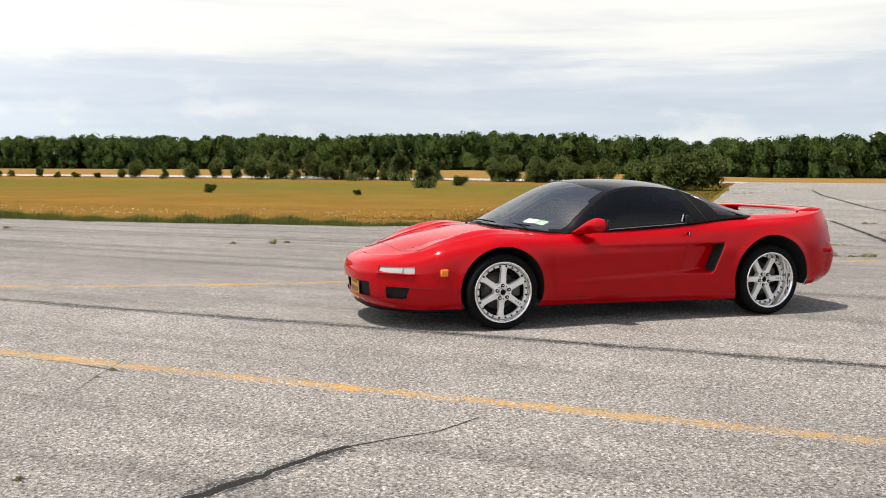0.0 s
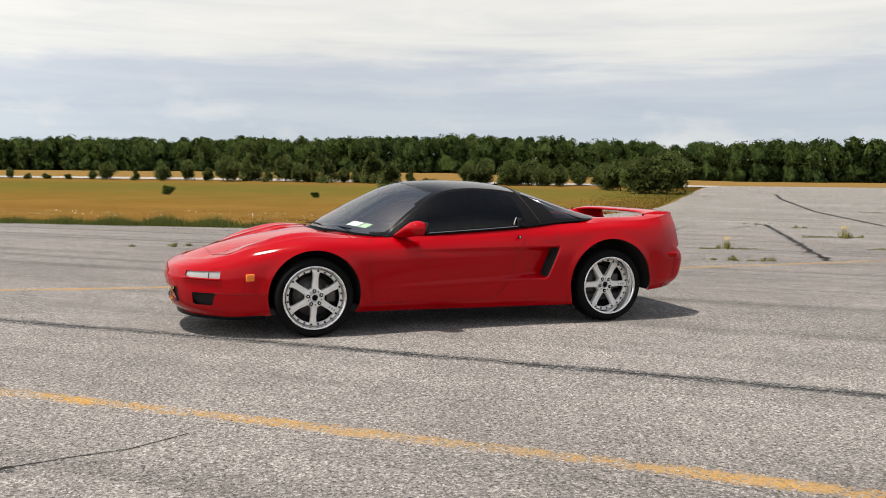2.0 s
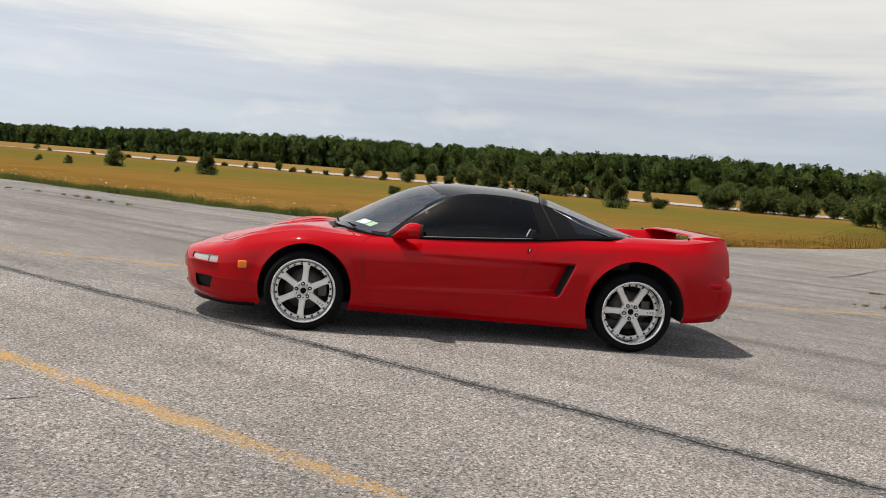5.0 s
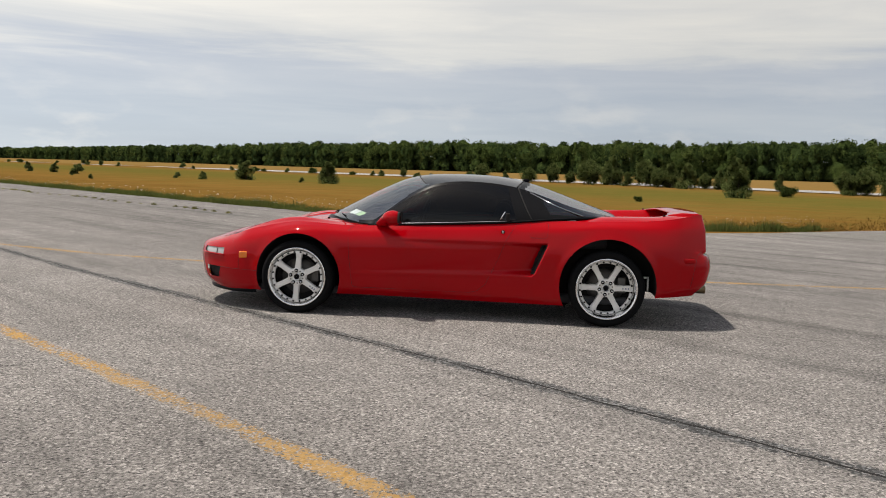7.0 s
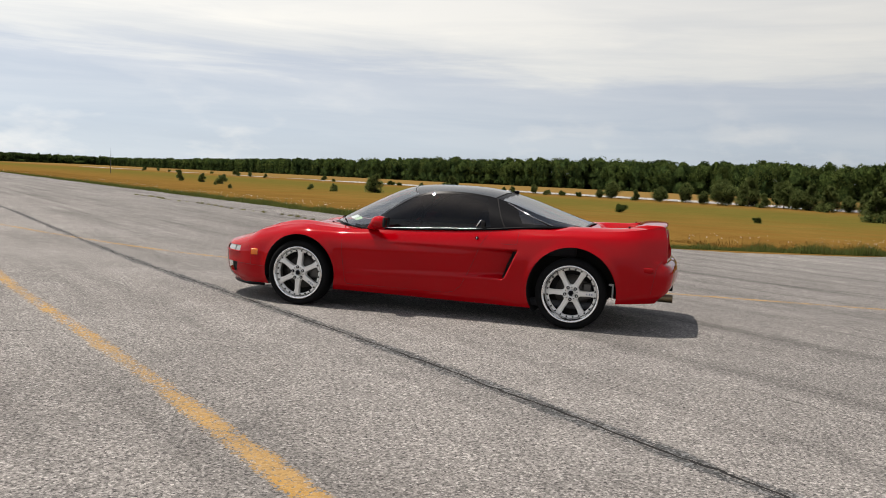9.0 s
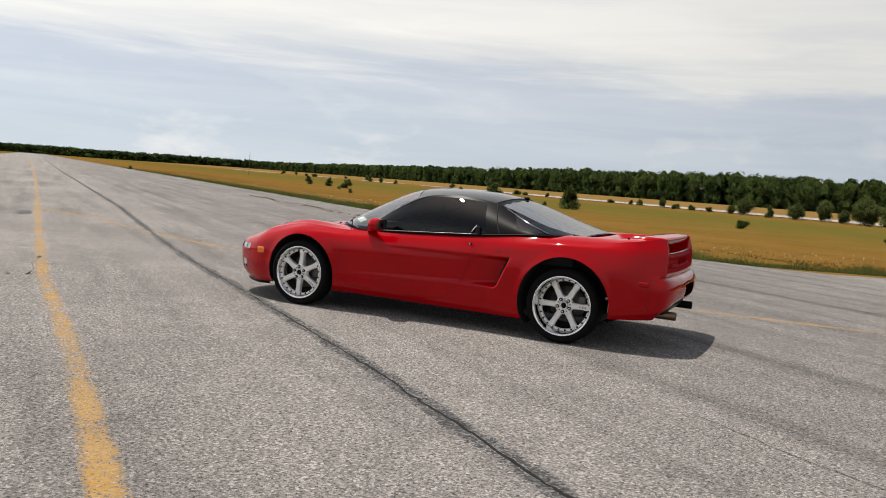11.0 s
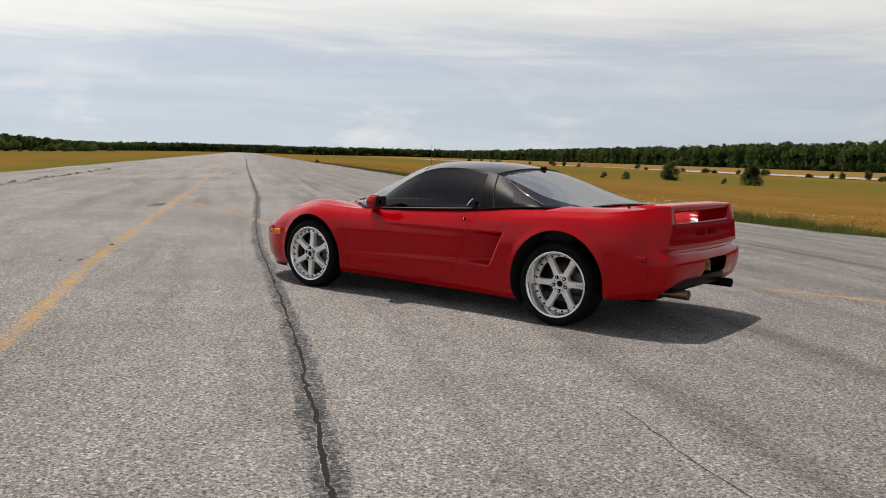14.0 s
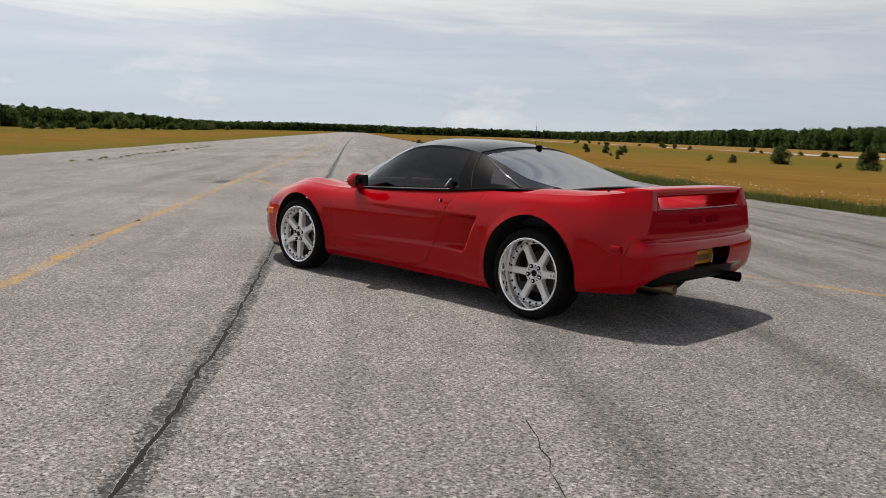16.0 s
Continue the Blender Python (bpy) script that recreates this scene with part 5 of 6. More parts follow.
for y in (-0.12, 0.12):
    part("tail_insert", box(float(HALF.reshape(-1, 3)[((HALF[..., 1] - 0.12) ** 2 + (HALF[..., 2] - 0.70) ** 2 + 9 * (HALF[..., 0] < 1.5)).argmin(), 0]) + 0.004, y, 0.70, 0.008, 0.17, 0.07, 0.004, Matrix.Rotation(radians(-9), 4, "Y")), M_SMOKE, car, "smoked reversing lamp insert")
r_ = int(np.abs(HALF[:, int(np.searchsorted(S_KEY, 14.0)), 2] - 0.785).argmin())
cols_ = [i for i in range(HALF.shape[1]) if S_KEY[i] >= 13.12]
tube("lamp_trim", [(HALF[r_, i, 0] + 0.004, sd * HALF[r_, i, 1], HALF[r_, i, 2]) for sd, seq in ((-1, cols_), (1, cols_[-2::-1])) for i in seq], 0.0035, M_DULL, car, "thin bright strip above the tail lights")
# stickers low inside the windscreen, following its slope
for mt, corners in ((M_STICK, ((-0.935, 0.44), (-0.865, 0.53), (-0.80, 0.53), (-0.87, 0.44))), (M_STICK2, ((-0.86, 0.537), (-0.815, 0.59), (-0.75, 0.585), (-0.795, 0.537)))):
    bm = bmesh.new()
    p = []
    for x, w in corners:
        a, b, c = (float(knots(q, x)) for q in (RAIL_W, RAIL_Z, TOP_Z))
        p.append(bm.verts.new((x + 0.008, -w, b + (c - b) * (1 - min(1, w / a) ** 2.2) - 0.004)))
    bm.faces.new(p)
    part("inspection_sticker", bm, mt, car, "pale sticker inside the windscreen", False)
k = int(np.abs(XS[cab] - 0.525).argmin())
for sd in (-1, 1):
    tube("pillar_seam", [(q[0], sd * (q[1] + 0.001), q[2]) for q in SIDE[:, k]], 0.006, M_GAP, car)

# ---- lines and cracks on the pavement ----
def xy(s, p):
    q = RUN_O + RUN_D * s + RUN_N * p
    return (q.x, q.y)


strip("yellow_line", M_YELLOW, [xy(q, p) for q, p in ((-30, 0.06), (-12, 0.06), (-6, 0.06), (-4.6, 0.05), (-3.3, 0.02), (-2.1, -0.02), (-0.9, -0.06), (0.5, -0.08), (2.5, -0.07), (5, -0.07), (10, -0.05), (20, 0.0), (45, 0.0), (90, -0.07), (160, -0.07), (260, -0.07))], 0.215, 0.0014, 3.0, 0.012,
      label="worn yellow centre line painted on the asphalt", category="line marking")
strip("yellow_line", M_YELLOW_OLD, [(-12.9, 6.35), (-11.6, 5.85), (-10.0, 5.25), (-8.4, 4.4), (-6.5, 3.5), (-5.0, 2.9), (-3.8, 2.62), (-2.4, 2.4), (0, 2.3), (2.5, 2.45), (5, 2.5), (8, 2.45), (12, 2.3), (20, 2.0)], 0.19, 0.0019, 8.0, 0.015,
      label="faded yellow taxi lead-off line", category="line marking")


def crack(path, band, core, seed, label):
    """A filled joint: a dark sealant band with a thin open crack along it."""
    lift = 0.0045 if max((Vector(q) - RUN_O).dot(RUN_N) for q in path) > 14 else 0.0
    if band:
        strip("sealed_joint", M_SEAL, path, band, 0.0008 + lift, seed, 0.035, label=label, category="crack")
    wig = []
    pts = [Vector(q) for q in path]
    run = 0.0
    for a, b in zip(pts, pts[1:]):
        n = max(2, int((b - a).length / (0.05 if core > 0.018 else 0.10)))
        d = (b - a).normalized()
        for i in range(n):
            run += (b - a).length / n
            wig.append(a.lerp(b, i / n) + Vector((-d.y, d.x)) * (0.014 * noise.noise((run * 1.7, seed, 2)) + 0.016 * noise.noise((run * 8.0, seed, 4)) + 0.7 * core * noise.noise((run * 21.0, seed, 6))))
    wig.append(pts[-1])
    strip("open_crack", M_CRACK, [tuple(q) for q in wig], core, 0.002 + lift, seed + 20, core * 0.7, 0.05, label=label, category="crack")


crack([(3.9, -5.75), (2.2, -4.2), (0.4, -2.62), (-1.9, -0.72), (-4.2, 1.15), (-6.4, 3.05), (-13.5, 9.4), (-24.5, 18.8), (-46, 37.2), (-86, 71.8), (-150, 127)],
      lambda u: 0.21, 0.030, 1.0, "long dark sealed joint running along the runway")
crack([(-4.3, -4.02), (-3.74, -3.71), (-3.37, -3.5), (-3.03, -3.3)], 0.17, 0.055, 5.0, "dark open crack across the asphalt")
crack([(-3.03, -3.3), (-2.57, -3.2), (-2.3, -3.05)], 0, 0.012, 6.0, "hairline crack in the asphalt")
crack([(2.55, -2.52), (3.05, -2.97), (3.55, -3.38), (4.4, -4.1)], 0, 0.006, 7.0, "hairline crack in the asphalt")
crack([(12.2, 10.2), (9.8, 6.7), (7.93, 4.06), (6.95, 2.6)], 0.16, 0.13, 9.0, "wide dark crack across the taxiway")
crack([(36.7, 38.4), (28.8, 28.8), (19.3, 16.2), (14.3, 8.2)], 0.20, 0.17, 11.0, "long dark crack across the taxiway")
for i, (s0, p0, s1, p1) in enumerate([(6, 6.2, 42, 6.4), (-2, 8.6, 20, 8.9), (18, 3.9, 60, 4.2), (8, -3.4, 40, -3.2), (10, -5.6, 30, -5.0), (26, -1.4, 29, 2.2), (5, -0.2, 5.5, 2.3), (40, -6.5, 42, 0)]):
    crack([xy(s0, p0), xy((s0 + s1) / 2, (p0 + p1) / 2 + 0.2), xy(s1, p1)], 0, 0.022, 30.0 + i, "thin weathered joint in the asphalt")

# joints across the taxiway and short cracks near the lines
for i, (core, pts) in enumerate([(0.030, [(5.6, 6.1), (6.64, 5.78), (7.76, 4.9), (9.4, 3.6)]), (0.030, [(3.4, 4.7), (4.82, 3.95), (6.07, 3.5), (6.9, 2.88), (8.2, 2.0)]),
                                 (0.05, [(9.6, 14.4), (10.43, 13.69), (11.85, 13.4)]), (0.035, [(6.97, 7.2), (7.6, 7.7), (8.9, 9.2), (10.1, 10.44)]),
                                 (0.04, [(10.3, 9.2), (11.14, 9.73), (12.86, 10.77)]), (0.07, [(24.5, 33.5), (25.9, 33.0), (27.8, 32.1)]),
                                 (0.006, [(-5.2, -0.31), (-4.8, -0.75), (-4.4, -1.07), (-4.0, -1.5)]), (0.005, [(-8.05, 1.0), (-6.4, 0.35), (-5.19, -0.31)]),
                                 (0.014, [(-8.2, 3.3), (-7.68, 3.0), (-6.76, 2.74)]), (0.014, [(-19.0, 4.0), (-14.0, 2.6), (-11.7, 2.84)]),
                                 (0.045, [(-36.1, 21.4), (-30, 16.4), (-25.0, 12.26)]), (0.006, [(-4.3, -1.85), (-4.2, -1.5), (-4.05, -1.1)])]):
    crack(pts, 0, core, 60.0 + i, "thin weathered joint in the pavement")
strip("oil_stain", M_SEAL, [(-11.1, 4.45), (-11.5, 4.85), (-12.0, 5.3)], 0.45, 0.0009, 70.0, 0.12, label="dark old stain on the asphalt", category="stain")

# ---- tall grass at the pavement's edge and over the meadow ----
def blades(name, count, place, height, width, mat, label, mats=None):
    """Many thin upright blades: place() gives plan points, height() their heights."""
    rng = np.random.default_rng(len(name) + count)
    s, p = place(rng, count)
    h = height(rng, s, p)
    ang = rng.uniform(0, 2 * np.pi, count)
    lean = rng.normal(0, 0.28, (count, 2)) * h[:, None]
    bx = RUN_O.x + RUN_D.x * s + RUN_N.x * p
    by = RUN_O.y + RUN_D.y * s + RUN_N.y * p
    w = width(rng, s, p) / 2
    v = np.empty((count, 3, 3))
    v[:, 0] = np.stack([bx - np.cos(ang) * w, by - np.sin(ang) * w, np.full(count, -0.05)], 1)
    v[:, 1] = np.stack([bx + np.cos(ang) * w, by + np.sin(ang) * w, np.full(count, -0.05)], 1)
    v[:, 2] = np.stack([bx + lean[:, 0], by + lean[:, 1], h - 0.05], 1)
    up = np.repeat(rng.normal(0, 0.08, (count, 1, 3)) + (0, 0, 1), 3, 1).reshape(-1, 3)
    up /= np.linalg.norm(up, axis=1, keepdims=True)
    ob = np_mesh(name, v.reshape(-1, 3), np.arange(count * 3).reshape(-1, 3), mat, None, up)
    return tagged(ob, label, "grass", "", "stuff")


def edge_line(s):
    """Where the meadow begins across the runway, at s along it."""
    return EDGE_P + np.where(s < 4.5, 0.6 + 1.6 * np.clip(4.5 - s, 0, 9) ** 1.15, np.interp(s, [4.5, 7, 11, 60], [0.6, 0.3, -0.5, -0.7]))


def near_edge(rng, n):
    s = 1.0 + rng.exponential(22, n)
    return s, edge_line(s) + np.abs(rng.normal(0, 0.9, n)) - 0.15


def in_field(rng, n):
    s = rng.uniform(0.5, 1, n) * 0 + 0.8 + 120 * rng.uniform(0, 1, n) ** 1.7
    return s, edge_line(s) + 0.6 + 9 * rng.uniform(0, 1, n) ** 1.8


def taxi_edge(rng, n):
    p = EDGE_P + 4 + 70 * rng.uniform(0, 1, n) ** 1.5
    return np.interp(p, [20, 29, 54, 80], [0.2, -1.3, -0.1, 1.0]) + np.abs(rng.normal(0, 2.2, n)) + 0.5 * np.clip(EDGE_P + 9 - p, 0, 5), p


def weed_height(r, s, p):
    """Uneven clumps, taller a step in from the pavement, with single stalks standing out."""
    clump = 0.55 + 0.30 * np.sin(s * 1.9 + 2 * p) + 0.28 * np.sin(s * 0.83 + 1) + 0.30 * np.sin(s * 4.3 - 3 * p) + 0.2 * np.sin(s * 9.1 + 5 * p)
    tall = np.where(r.uniform(0, 1, len(s)) < 0.015, 1.8, 1.0)
    return r.uniform(0.06, 0.22, len(s)) * np.clip(clump, 0.3, 1.7) * tall * np.clip(1.2 - 0.25 * np.abs(p - edge_line(s) - 0.8), 0.5, 1.2)


blades("edge_weeds", 120000, near_edge, weed_height, lambda r, s, p: r.uniform(0.005, 0.014, len(s)) * (1 + s / 60), M_GREEN, "dense green weeds along the runway edge")
blades("meadow_grass", 26000, in_field, lambda r, s, p: r.uniform(0.012, 0.035, len(s)), lambda r, s, p: r.uniform(0.006, 0.014, len(s)) * (1 + (s + p) / 40), M_GOLD, "ripe golden meadow grass")
blades("taxiway_edge_grass", 14000, taxi_edge, lambda r, s, p: r.uniform(0.02, 0.06, len(s)), lambda r, s, p: r.uniform(0.010, 0.025, len(s)) * (1 + p / 40), M_GOLD, "golden grass along the taxiway")

# flower heads among the weeds
rng = np.random.default_rng(5)
vs, ts = [], []
for _ in range(460):
    s = 1.0 + rng.exponential(16)
    p = float(edge_line(np.array(s))) + abs(rng.normal(0, 0.6))
    b = plan(s, p, rng.uniform(0.14, 0.32))
    r = rng.uniform(0.008, 0.018) * (1 + s / 60)
    k = len(vs)
    vs += [b + Vector((r, 0, 0)), b + Vector((-r * 0.5, r * 0.8, 0.006)), b + Vector((-r * 0.5, -r * 0.8, 0.004)), b + Vector((0, 0, r * 0.9))]
    ts += [(k, k + 1, k + 3), (k + 1, k + 2, k + 3), (k + 2, k, k + 3), (k, k + 2, k + 1)]
tagged(np_mesh("wild_flowers", np.array([tuple(q) for q in vs]), np.array(ts), M_FLOWER), "small white wild flowers among the weeds", "flowers", "", "stuff")


# ---- trees ----
def crown_cards(rng, n, size, shape):
    """Small leaf clumps, two triangles each, on and in a crown; shape() gives points and outward ways."""
    c, out = shape(rng, n)
    t1 = np.cross(out, rng.normal(size=(n, 3)))
    t1 /= np.linalg.norm(t1, axis=1, keepdims=True)
    t2 = np.cross(out, t1) + 0.55 * rng.normal(size=(n, 3))
    t2 /= np.linalg.norm(t2, axis=1, keepdims=True)
    a = (size * rng.uniform(0.55, 1.25, n))[:, None]
    v = np.stack([c - t1 * a * 0.5, c + t2 * a * 0.45, c + t1 * a * 0.5, c - t2 * a * 0.35 + out * a * 0.3], 1)
    n4 = np.repeat((out * 0.7 + 0.40 * rng.normal(size=(n, 3)) + (0, 0, 0.85))[:, None], 4, 1).reshape(-1, 3)
    return v.reshape(-1, 3), n4 / np.linalg.norm(n4, axis=1, keepdims=True)


def card_tris(n, start=0):
    k = np.arange(n)[:, None] * 4 + start
    return np.concatenate([k + [[0, 1, 2]], k + [[0, 2, 3]]])


def lobes(rng, h, w, base, count, fine=1.0):
    """Centres and radii of the rounded masses that make up a crown."""
    z = base + (h - base) * rng.uniform(0.15, 0.86, count)
    f = np.sin(np.clip((z - base) / (h - base), 0.02, 0.98) ** 0.8 * np.pi)
    a = rng.uniform(0, 2 * np.pi, count)
    r = w * 0.5 * f * rng.uniform(0.2, 0.92, count)
    return np.stack([r * np.cos(a), r * np.sin(a), z], 1), w * fine * rng.uniform(0.15, 0.28, count)


def lobe_shape(cen, rad):
    def shape(rng, n):
        i = rng.integers(0, len(cen), n)
        d = rng.normal(size=(n, 3))
        d /= np.linalg.norm(d, axis=1, keepdims=True)
        return cen[i] + d * (rad[i] * (0.66 + 0.44 * rng.uniform(0, 1, n) ** 1.1))[:, None] * (1, 1, 0.8), d
    return shape


def ball(fine):
    """Points and triangles of a rough unit ball."""
    bm = bmesh.new()
    bmesh.ops.create_icosphere(bm, subdivisions=fine, radius=1)
    v, t = np.array([tuple(q.co) for q in bm.verts]), np.array([[q.index for q in f.verts] for f in bm.faces])
    bm.free()
    return v / np.linalg.norm(v, axis=1, keepdims=True), t


BALLS = {1: ball(1), 2: ball(2)}


def woods(name, rows, height, spread, label, seed, size=0.36, dense=1500, rise=None, pines=0.45):
    """A far belt of woodland as one mesh: domed crowns of small leaf clumps over ragged inner masses in a dark shade
    colour, with darker undergrowth at the foot.
    rows: for each row of trees its spots; the rows behind the first show their upper half alone. pines: the share of
    dark conifers."""
    rng = np.random.default_rng(seed)
    vs, ts, mi, ns, base = [], [], [], [], 0

    def add(v, t, m, nn):
        nonlocal base
        vs.append(v)
        ts.append(t + base)
        mi.append(np.full(len(t), m))
        ns.append(nn / np.linalg.norm(nn, axis=1, keepdims=True))
        base += len(v)

    # a ragged ball; its dark colour stands for the shade between the leaves
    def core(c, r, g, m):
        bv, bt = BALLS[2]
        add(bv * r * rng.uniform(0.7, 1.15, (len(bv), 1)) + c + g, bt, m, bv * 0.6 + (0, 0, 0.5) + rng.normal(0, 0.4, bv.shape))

    for depth, spots in enumerate(rows):
        for s, p in spots:
            g = np.array(plan(s, p, land_height(s, p)))
            h = height * rng.uniform(0.86, 1.07) * (1 + 0.08 * noise.noise((s * 0.03, p * 0.01, seed)) + 0.06 * noise.noise((s * 0.11, p * 0.05, seed + 4)))
            if rise:
                h *= float(np.interp(s, *rise))
            pine = rng.uniform() < pines + 0.5 * noise.noise((s * 0.025, 3.0, seed))
            w = spread * rng.uniform(0.7, 1.2) * (0.8 if pine else 1.0)
            near = np.clip(1.25 - abs(s - 20) / 420, 0.35, 1.0)
            foot = h * (0.16 if depth == 0 else 0.45)
            cen, rad = lobes(rng, h, w, foot, 36 if depth == 0 else 22, 0.55)
            n = int(dense * near * (1.0 if depth == 0 else 0.6))
            v, _ = crown_cards(rng, n, size / near ** 0.5, lobe_shape(cen, rad))
            way = (v - (0, 0, 0.5 * (foot + h))) / (0.5 * w, 0.5 * w, 0.5 * (h - foot))
            tilt = np.repeat(rng.normal(0, 0.45, (n, 3)), 4, 0)
            add(v + g, card_tris(n), 2 if pine else (0 if rng.uniform() < 0.7 else 3), way * 0.8 + tilt + (0, 0, 0.45))
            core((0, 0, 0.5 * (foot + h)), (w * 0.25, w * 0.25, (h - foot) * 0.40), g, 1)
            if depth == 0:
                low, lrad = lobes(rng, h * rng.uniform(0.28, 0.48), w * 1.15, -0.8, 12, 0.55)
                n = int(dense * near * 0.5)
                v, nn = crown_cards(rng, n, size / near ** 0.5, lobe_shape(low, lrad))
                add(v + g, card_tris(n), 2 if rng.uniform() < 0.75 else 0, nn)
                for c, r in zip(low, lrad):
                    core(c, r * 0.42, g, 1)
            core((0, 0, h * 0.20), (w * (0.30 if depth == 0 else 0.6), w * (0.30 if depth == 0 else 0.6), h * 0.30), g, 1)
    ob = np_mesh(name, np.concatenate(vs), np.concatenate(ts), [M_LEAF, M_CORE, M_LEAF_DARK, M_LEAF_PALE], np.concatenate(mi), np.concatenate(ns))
    return tagged(ob, label, "woods", "", "stuff")


rows = []
for p0 in (166, 170, 175):
    spots, s = [], -70.0
    while s < 860:
        s += rnd(2.2, 3.9) * (1 if s < 260 else 1.45)
        spots.append((s, p0 + rnd(-2, 2) + 0.10 * min(max(0, s - 230), 400)))
    rows.append(spots)
woods("woods", rows, 8.15, 6.8, "belt of dense green broadleaf and pine woods behind the meadow", 11, rise=([-60, 0, 60, 140, 220, 330, 860], [0.97, 0.98, 1.0, 1.02, 1.04, 1.04, 1.0]))
rows = []
for p0 in (-94, -99, -104):
    spots, s = [], 150.0
    while s < 860:
        s += rnd(2.8, 5.0) * (1 if s < 500 else 1.4)
        spots.append((s, p0 + rnd(-3, 3)))
    rows.append(spots)
woods("woods", rows, 6.4, 6.0, "undulating green woods across the runway", 12, 0.5, 600, rise=([150, 280, 420, 480, 860], [1.0, 1.02, 1.06, 0.92, 1.05]))
woods("woods", [[(870 + 9 * k + rnd(-12, 12), p * 0.7 + rnd(-1.5, 1.5)) for p in range(-160, 360, 5)] for k in range(3)], 8.0, 11.0, "distant woods at the end of the runway", 13, 1.1, 520, pines=0.8)


def tree_limb(bm, a, b, r0, r1, sides=6):
    d = (b - a).normalized()
    e1 = d.orthogonal().normalized()
    e2 = d.cross(e1)
    rr = [[bm.verts.new(c + (e1 * math.cos(t) + e2 * math.sin(t)) * r) for t in [2 * math.pi * k / sides for k in range(sides)]] for c, r in ((a, r0), (b, r1))]
    for k in range(sides):
        bm.faces.new((rr[0][k], rr[0][(k + 1) % sides], rr[1][(k + 1) % sides], rr[1][k]))


def tree_kind(name, h, w, base, count, clumps, size, mat, seed, label, category, cone=0.0):
    """One young tree or bush: tapered trunk with limbs and a crown of small clumps."""
    rng = np.random.default_rng(seed)
    root = new(name)
    tagged(root, label, category, "bushes and young trees in the meadow")
    if cone:
        z = base + (h - base) * np.linspace(0.04, 0.96, count)
        f = (1 - (z - base) / (h - base)) ** cone * 0.9 + 0.1
        a = rng.uniform(0, 2 * np.pi, count)
        cen = np.stack([w * 0.30 * f * np.cos(a), w * 0.30 * f * np.sin(a), z], 1)
        rad = w * 0.26 * f + 0.05
    else:
        cen, rad = lobes(rng, h, w, base, count)
    v, nn = crown_cards(rng, clumps, size, lobe_shape(cen, rad))
    vs, ts, mi, ns, k = [v], [card_tris(clumps)], [np.zeros(2 * clumps, int)], [nn], len(v)
    # dark balls inside the crown, coloured as the shade between its clumps
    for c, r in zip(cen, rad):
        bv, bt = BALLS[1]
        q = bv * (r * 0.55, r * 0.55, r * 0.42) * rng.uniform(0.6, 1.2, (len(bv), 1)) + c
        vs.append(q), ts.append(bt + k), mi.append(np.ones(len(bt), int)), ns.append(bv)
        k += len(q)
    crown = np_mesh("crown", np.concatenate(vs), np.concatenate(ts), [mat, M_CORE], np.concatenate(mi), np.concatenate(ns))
    crown.parent = root
    bm = bmesh.new()
    top = Vector((0, 0, h * 0.8))
    tree_limb(bm, Vector((0, 0, -0.1)), Vector((0.02 * w, 0, h * 0.45)), 0.035 * h * 0.6, 0.02 * h * 0.6)
    tree_limb(bm, Vector((0.02 * w, 0, h * 0.45)), top, 0.02 * h * 0.6, 0.006 * h)
    for c in cen[:8]:
        tree_limb(bm, Vector((0, 0, max(0.1, c[2] * 0.6))), Vector(c), 0.011 * h, 0.004 * h, 5)
    part("trunk", bm, M_BARK, root)
    return root


KINDS = [tree_kind("pine_tree", 2.4, 2.7, 0.08, 30, 6000, 0.15, M_PINE, 21, "bushy dark green young pine standing in the meadow", "tree"),
         tree_kind("pine_tree", 2.1, 2.2, 0.05, 18, 4200, 0.14, M_PINE, 22, "small dark green pine standing in the meadow", "tree", 0.7),
         tree_kind("bush", 1.15, 1.7, 0.0, 14, 2600, 0.11, M_LEAF, 23, "round green bush in the golden meadow", "bush"),
         tree_kind("bush", 1.25, 1.6, 0.0, 14, 2400, 0.11, M_PINE, 24, "small dark evergreen bush in the golden meadow", "bush", 0.5),
         tree_kind("pine_tree", 3.0, 3.0, 0.15, 38, 7500, 0.16, M_PINE, 25, "tall spreading dark pine at the meadow's edge", "tree")]
first = {}


TALL = (2.4, 2.1, 1.15, 1.25, 3.0)


def put(kind, x, y, scale=1.0, turn=0.0, z=-0.05, slim=1.0):
    m = pose(x, y, z, 0, 0, turn)
    src = KINDS[kind]
    if kind not in first:
        first[kind] = src
        src.matrix_basis = m @ Matrix.Scale(scale, 4)
        return src
    ob = copy_thing(src, m)
    ob.scale = (slim * scale * rnd(0.85, 1.2), slim * scale * rnd(0.85, 1.2), scale * rnd(0.9, 1.1))
    return ob


# lone bushes in the meadow: kind, place, size
for kind, x, y, sc in [(3, -23.7, 64.5, 1.55), (3, -41, 68.4, 0.95), (3, -46.5, 74, 0.9), (3, -50.5, 76, 0.9), (1, -14.9, 57.7, 1.0), (3, -17.5, 59.7, 0.4), (3, -26.0, 60.5, 0.6), (3, -29.3, 63.3, 0.5),
                       (2, -0.8, 42.5, 0.55), (2, 20.0, 59.4, 1.0), (1, 14.5, 51.6, 1.15), (3, -30, 50, 0.3), (3, -37, 60, 0.3), (3, -75, 74, 0.5), (2, 6, 36, 0.3)]:
    put(kind, x, y, sc * 0.8, rnd(0, 360))
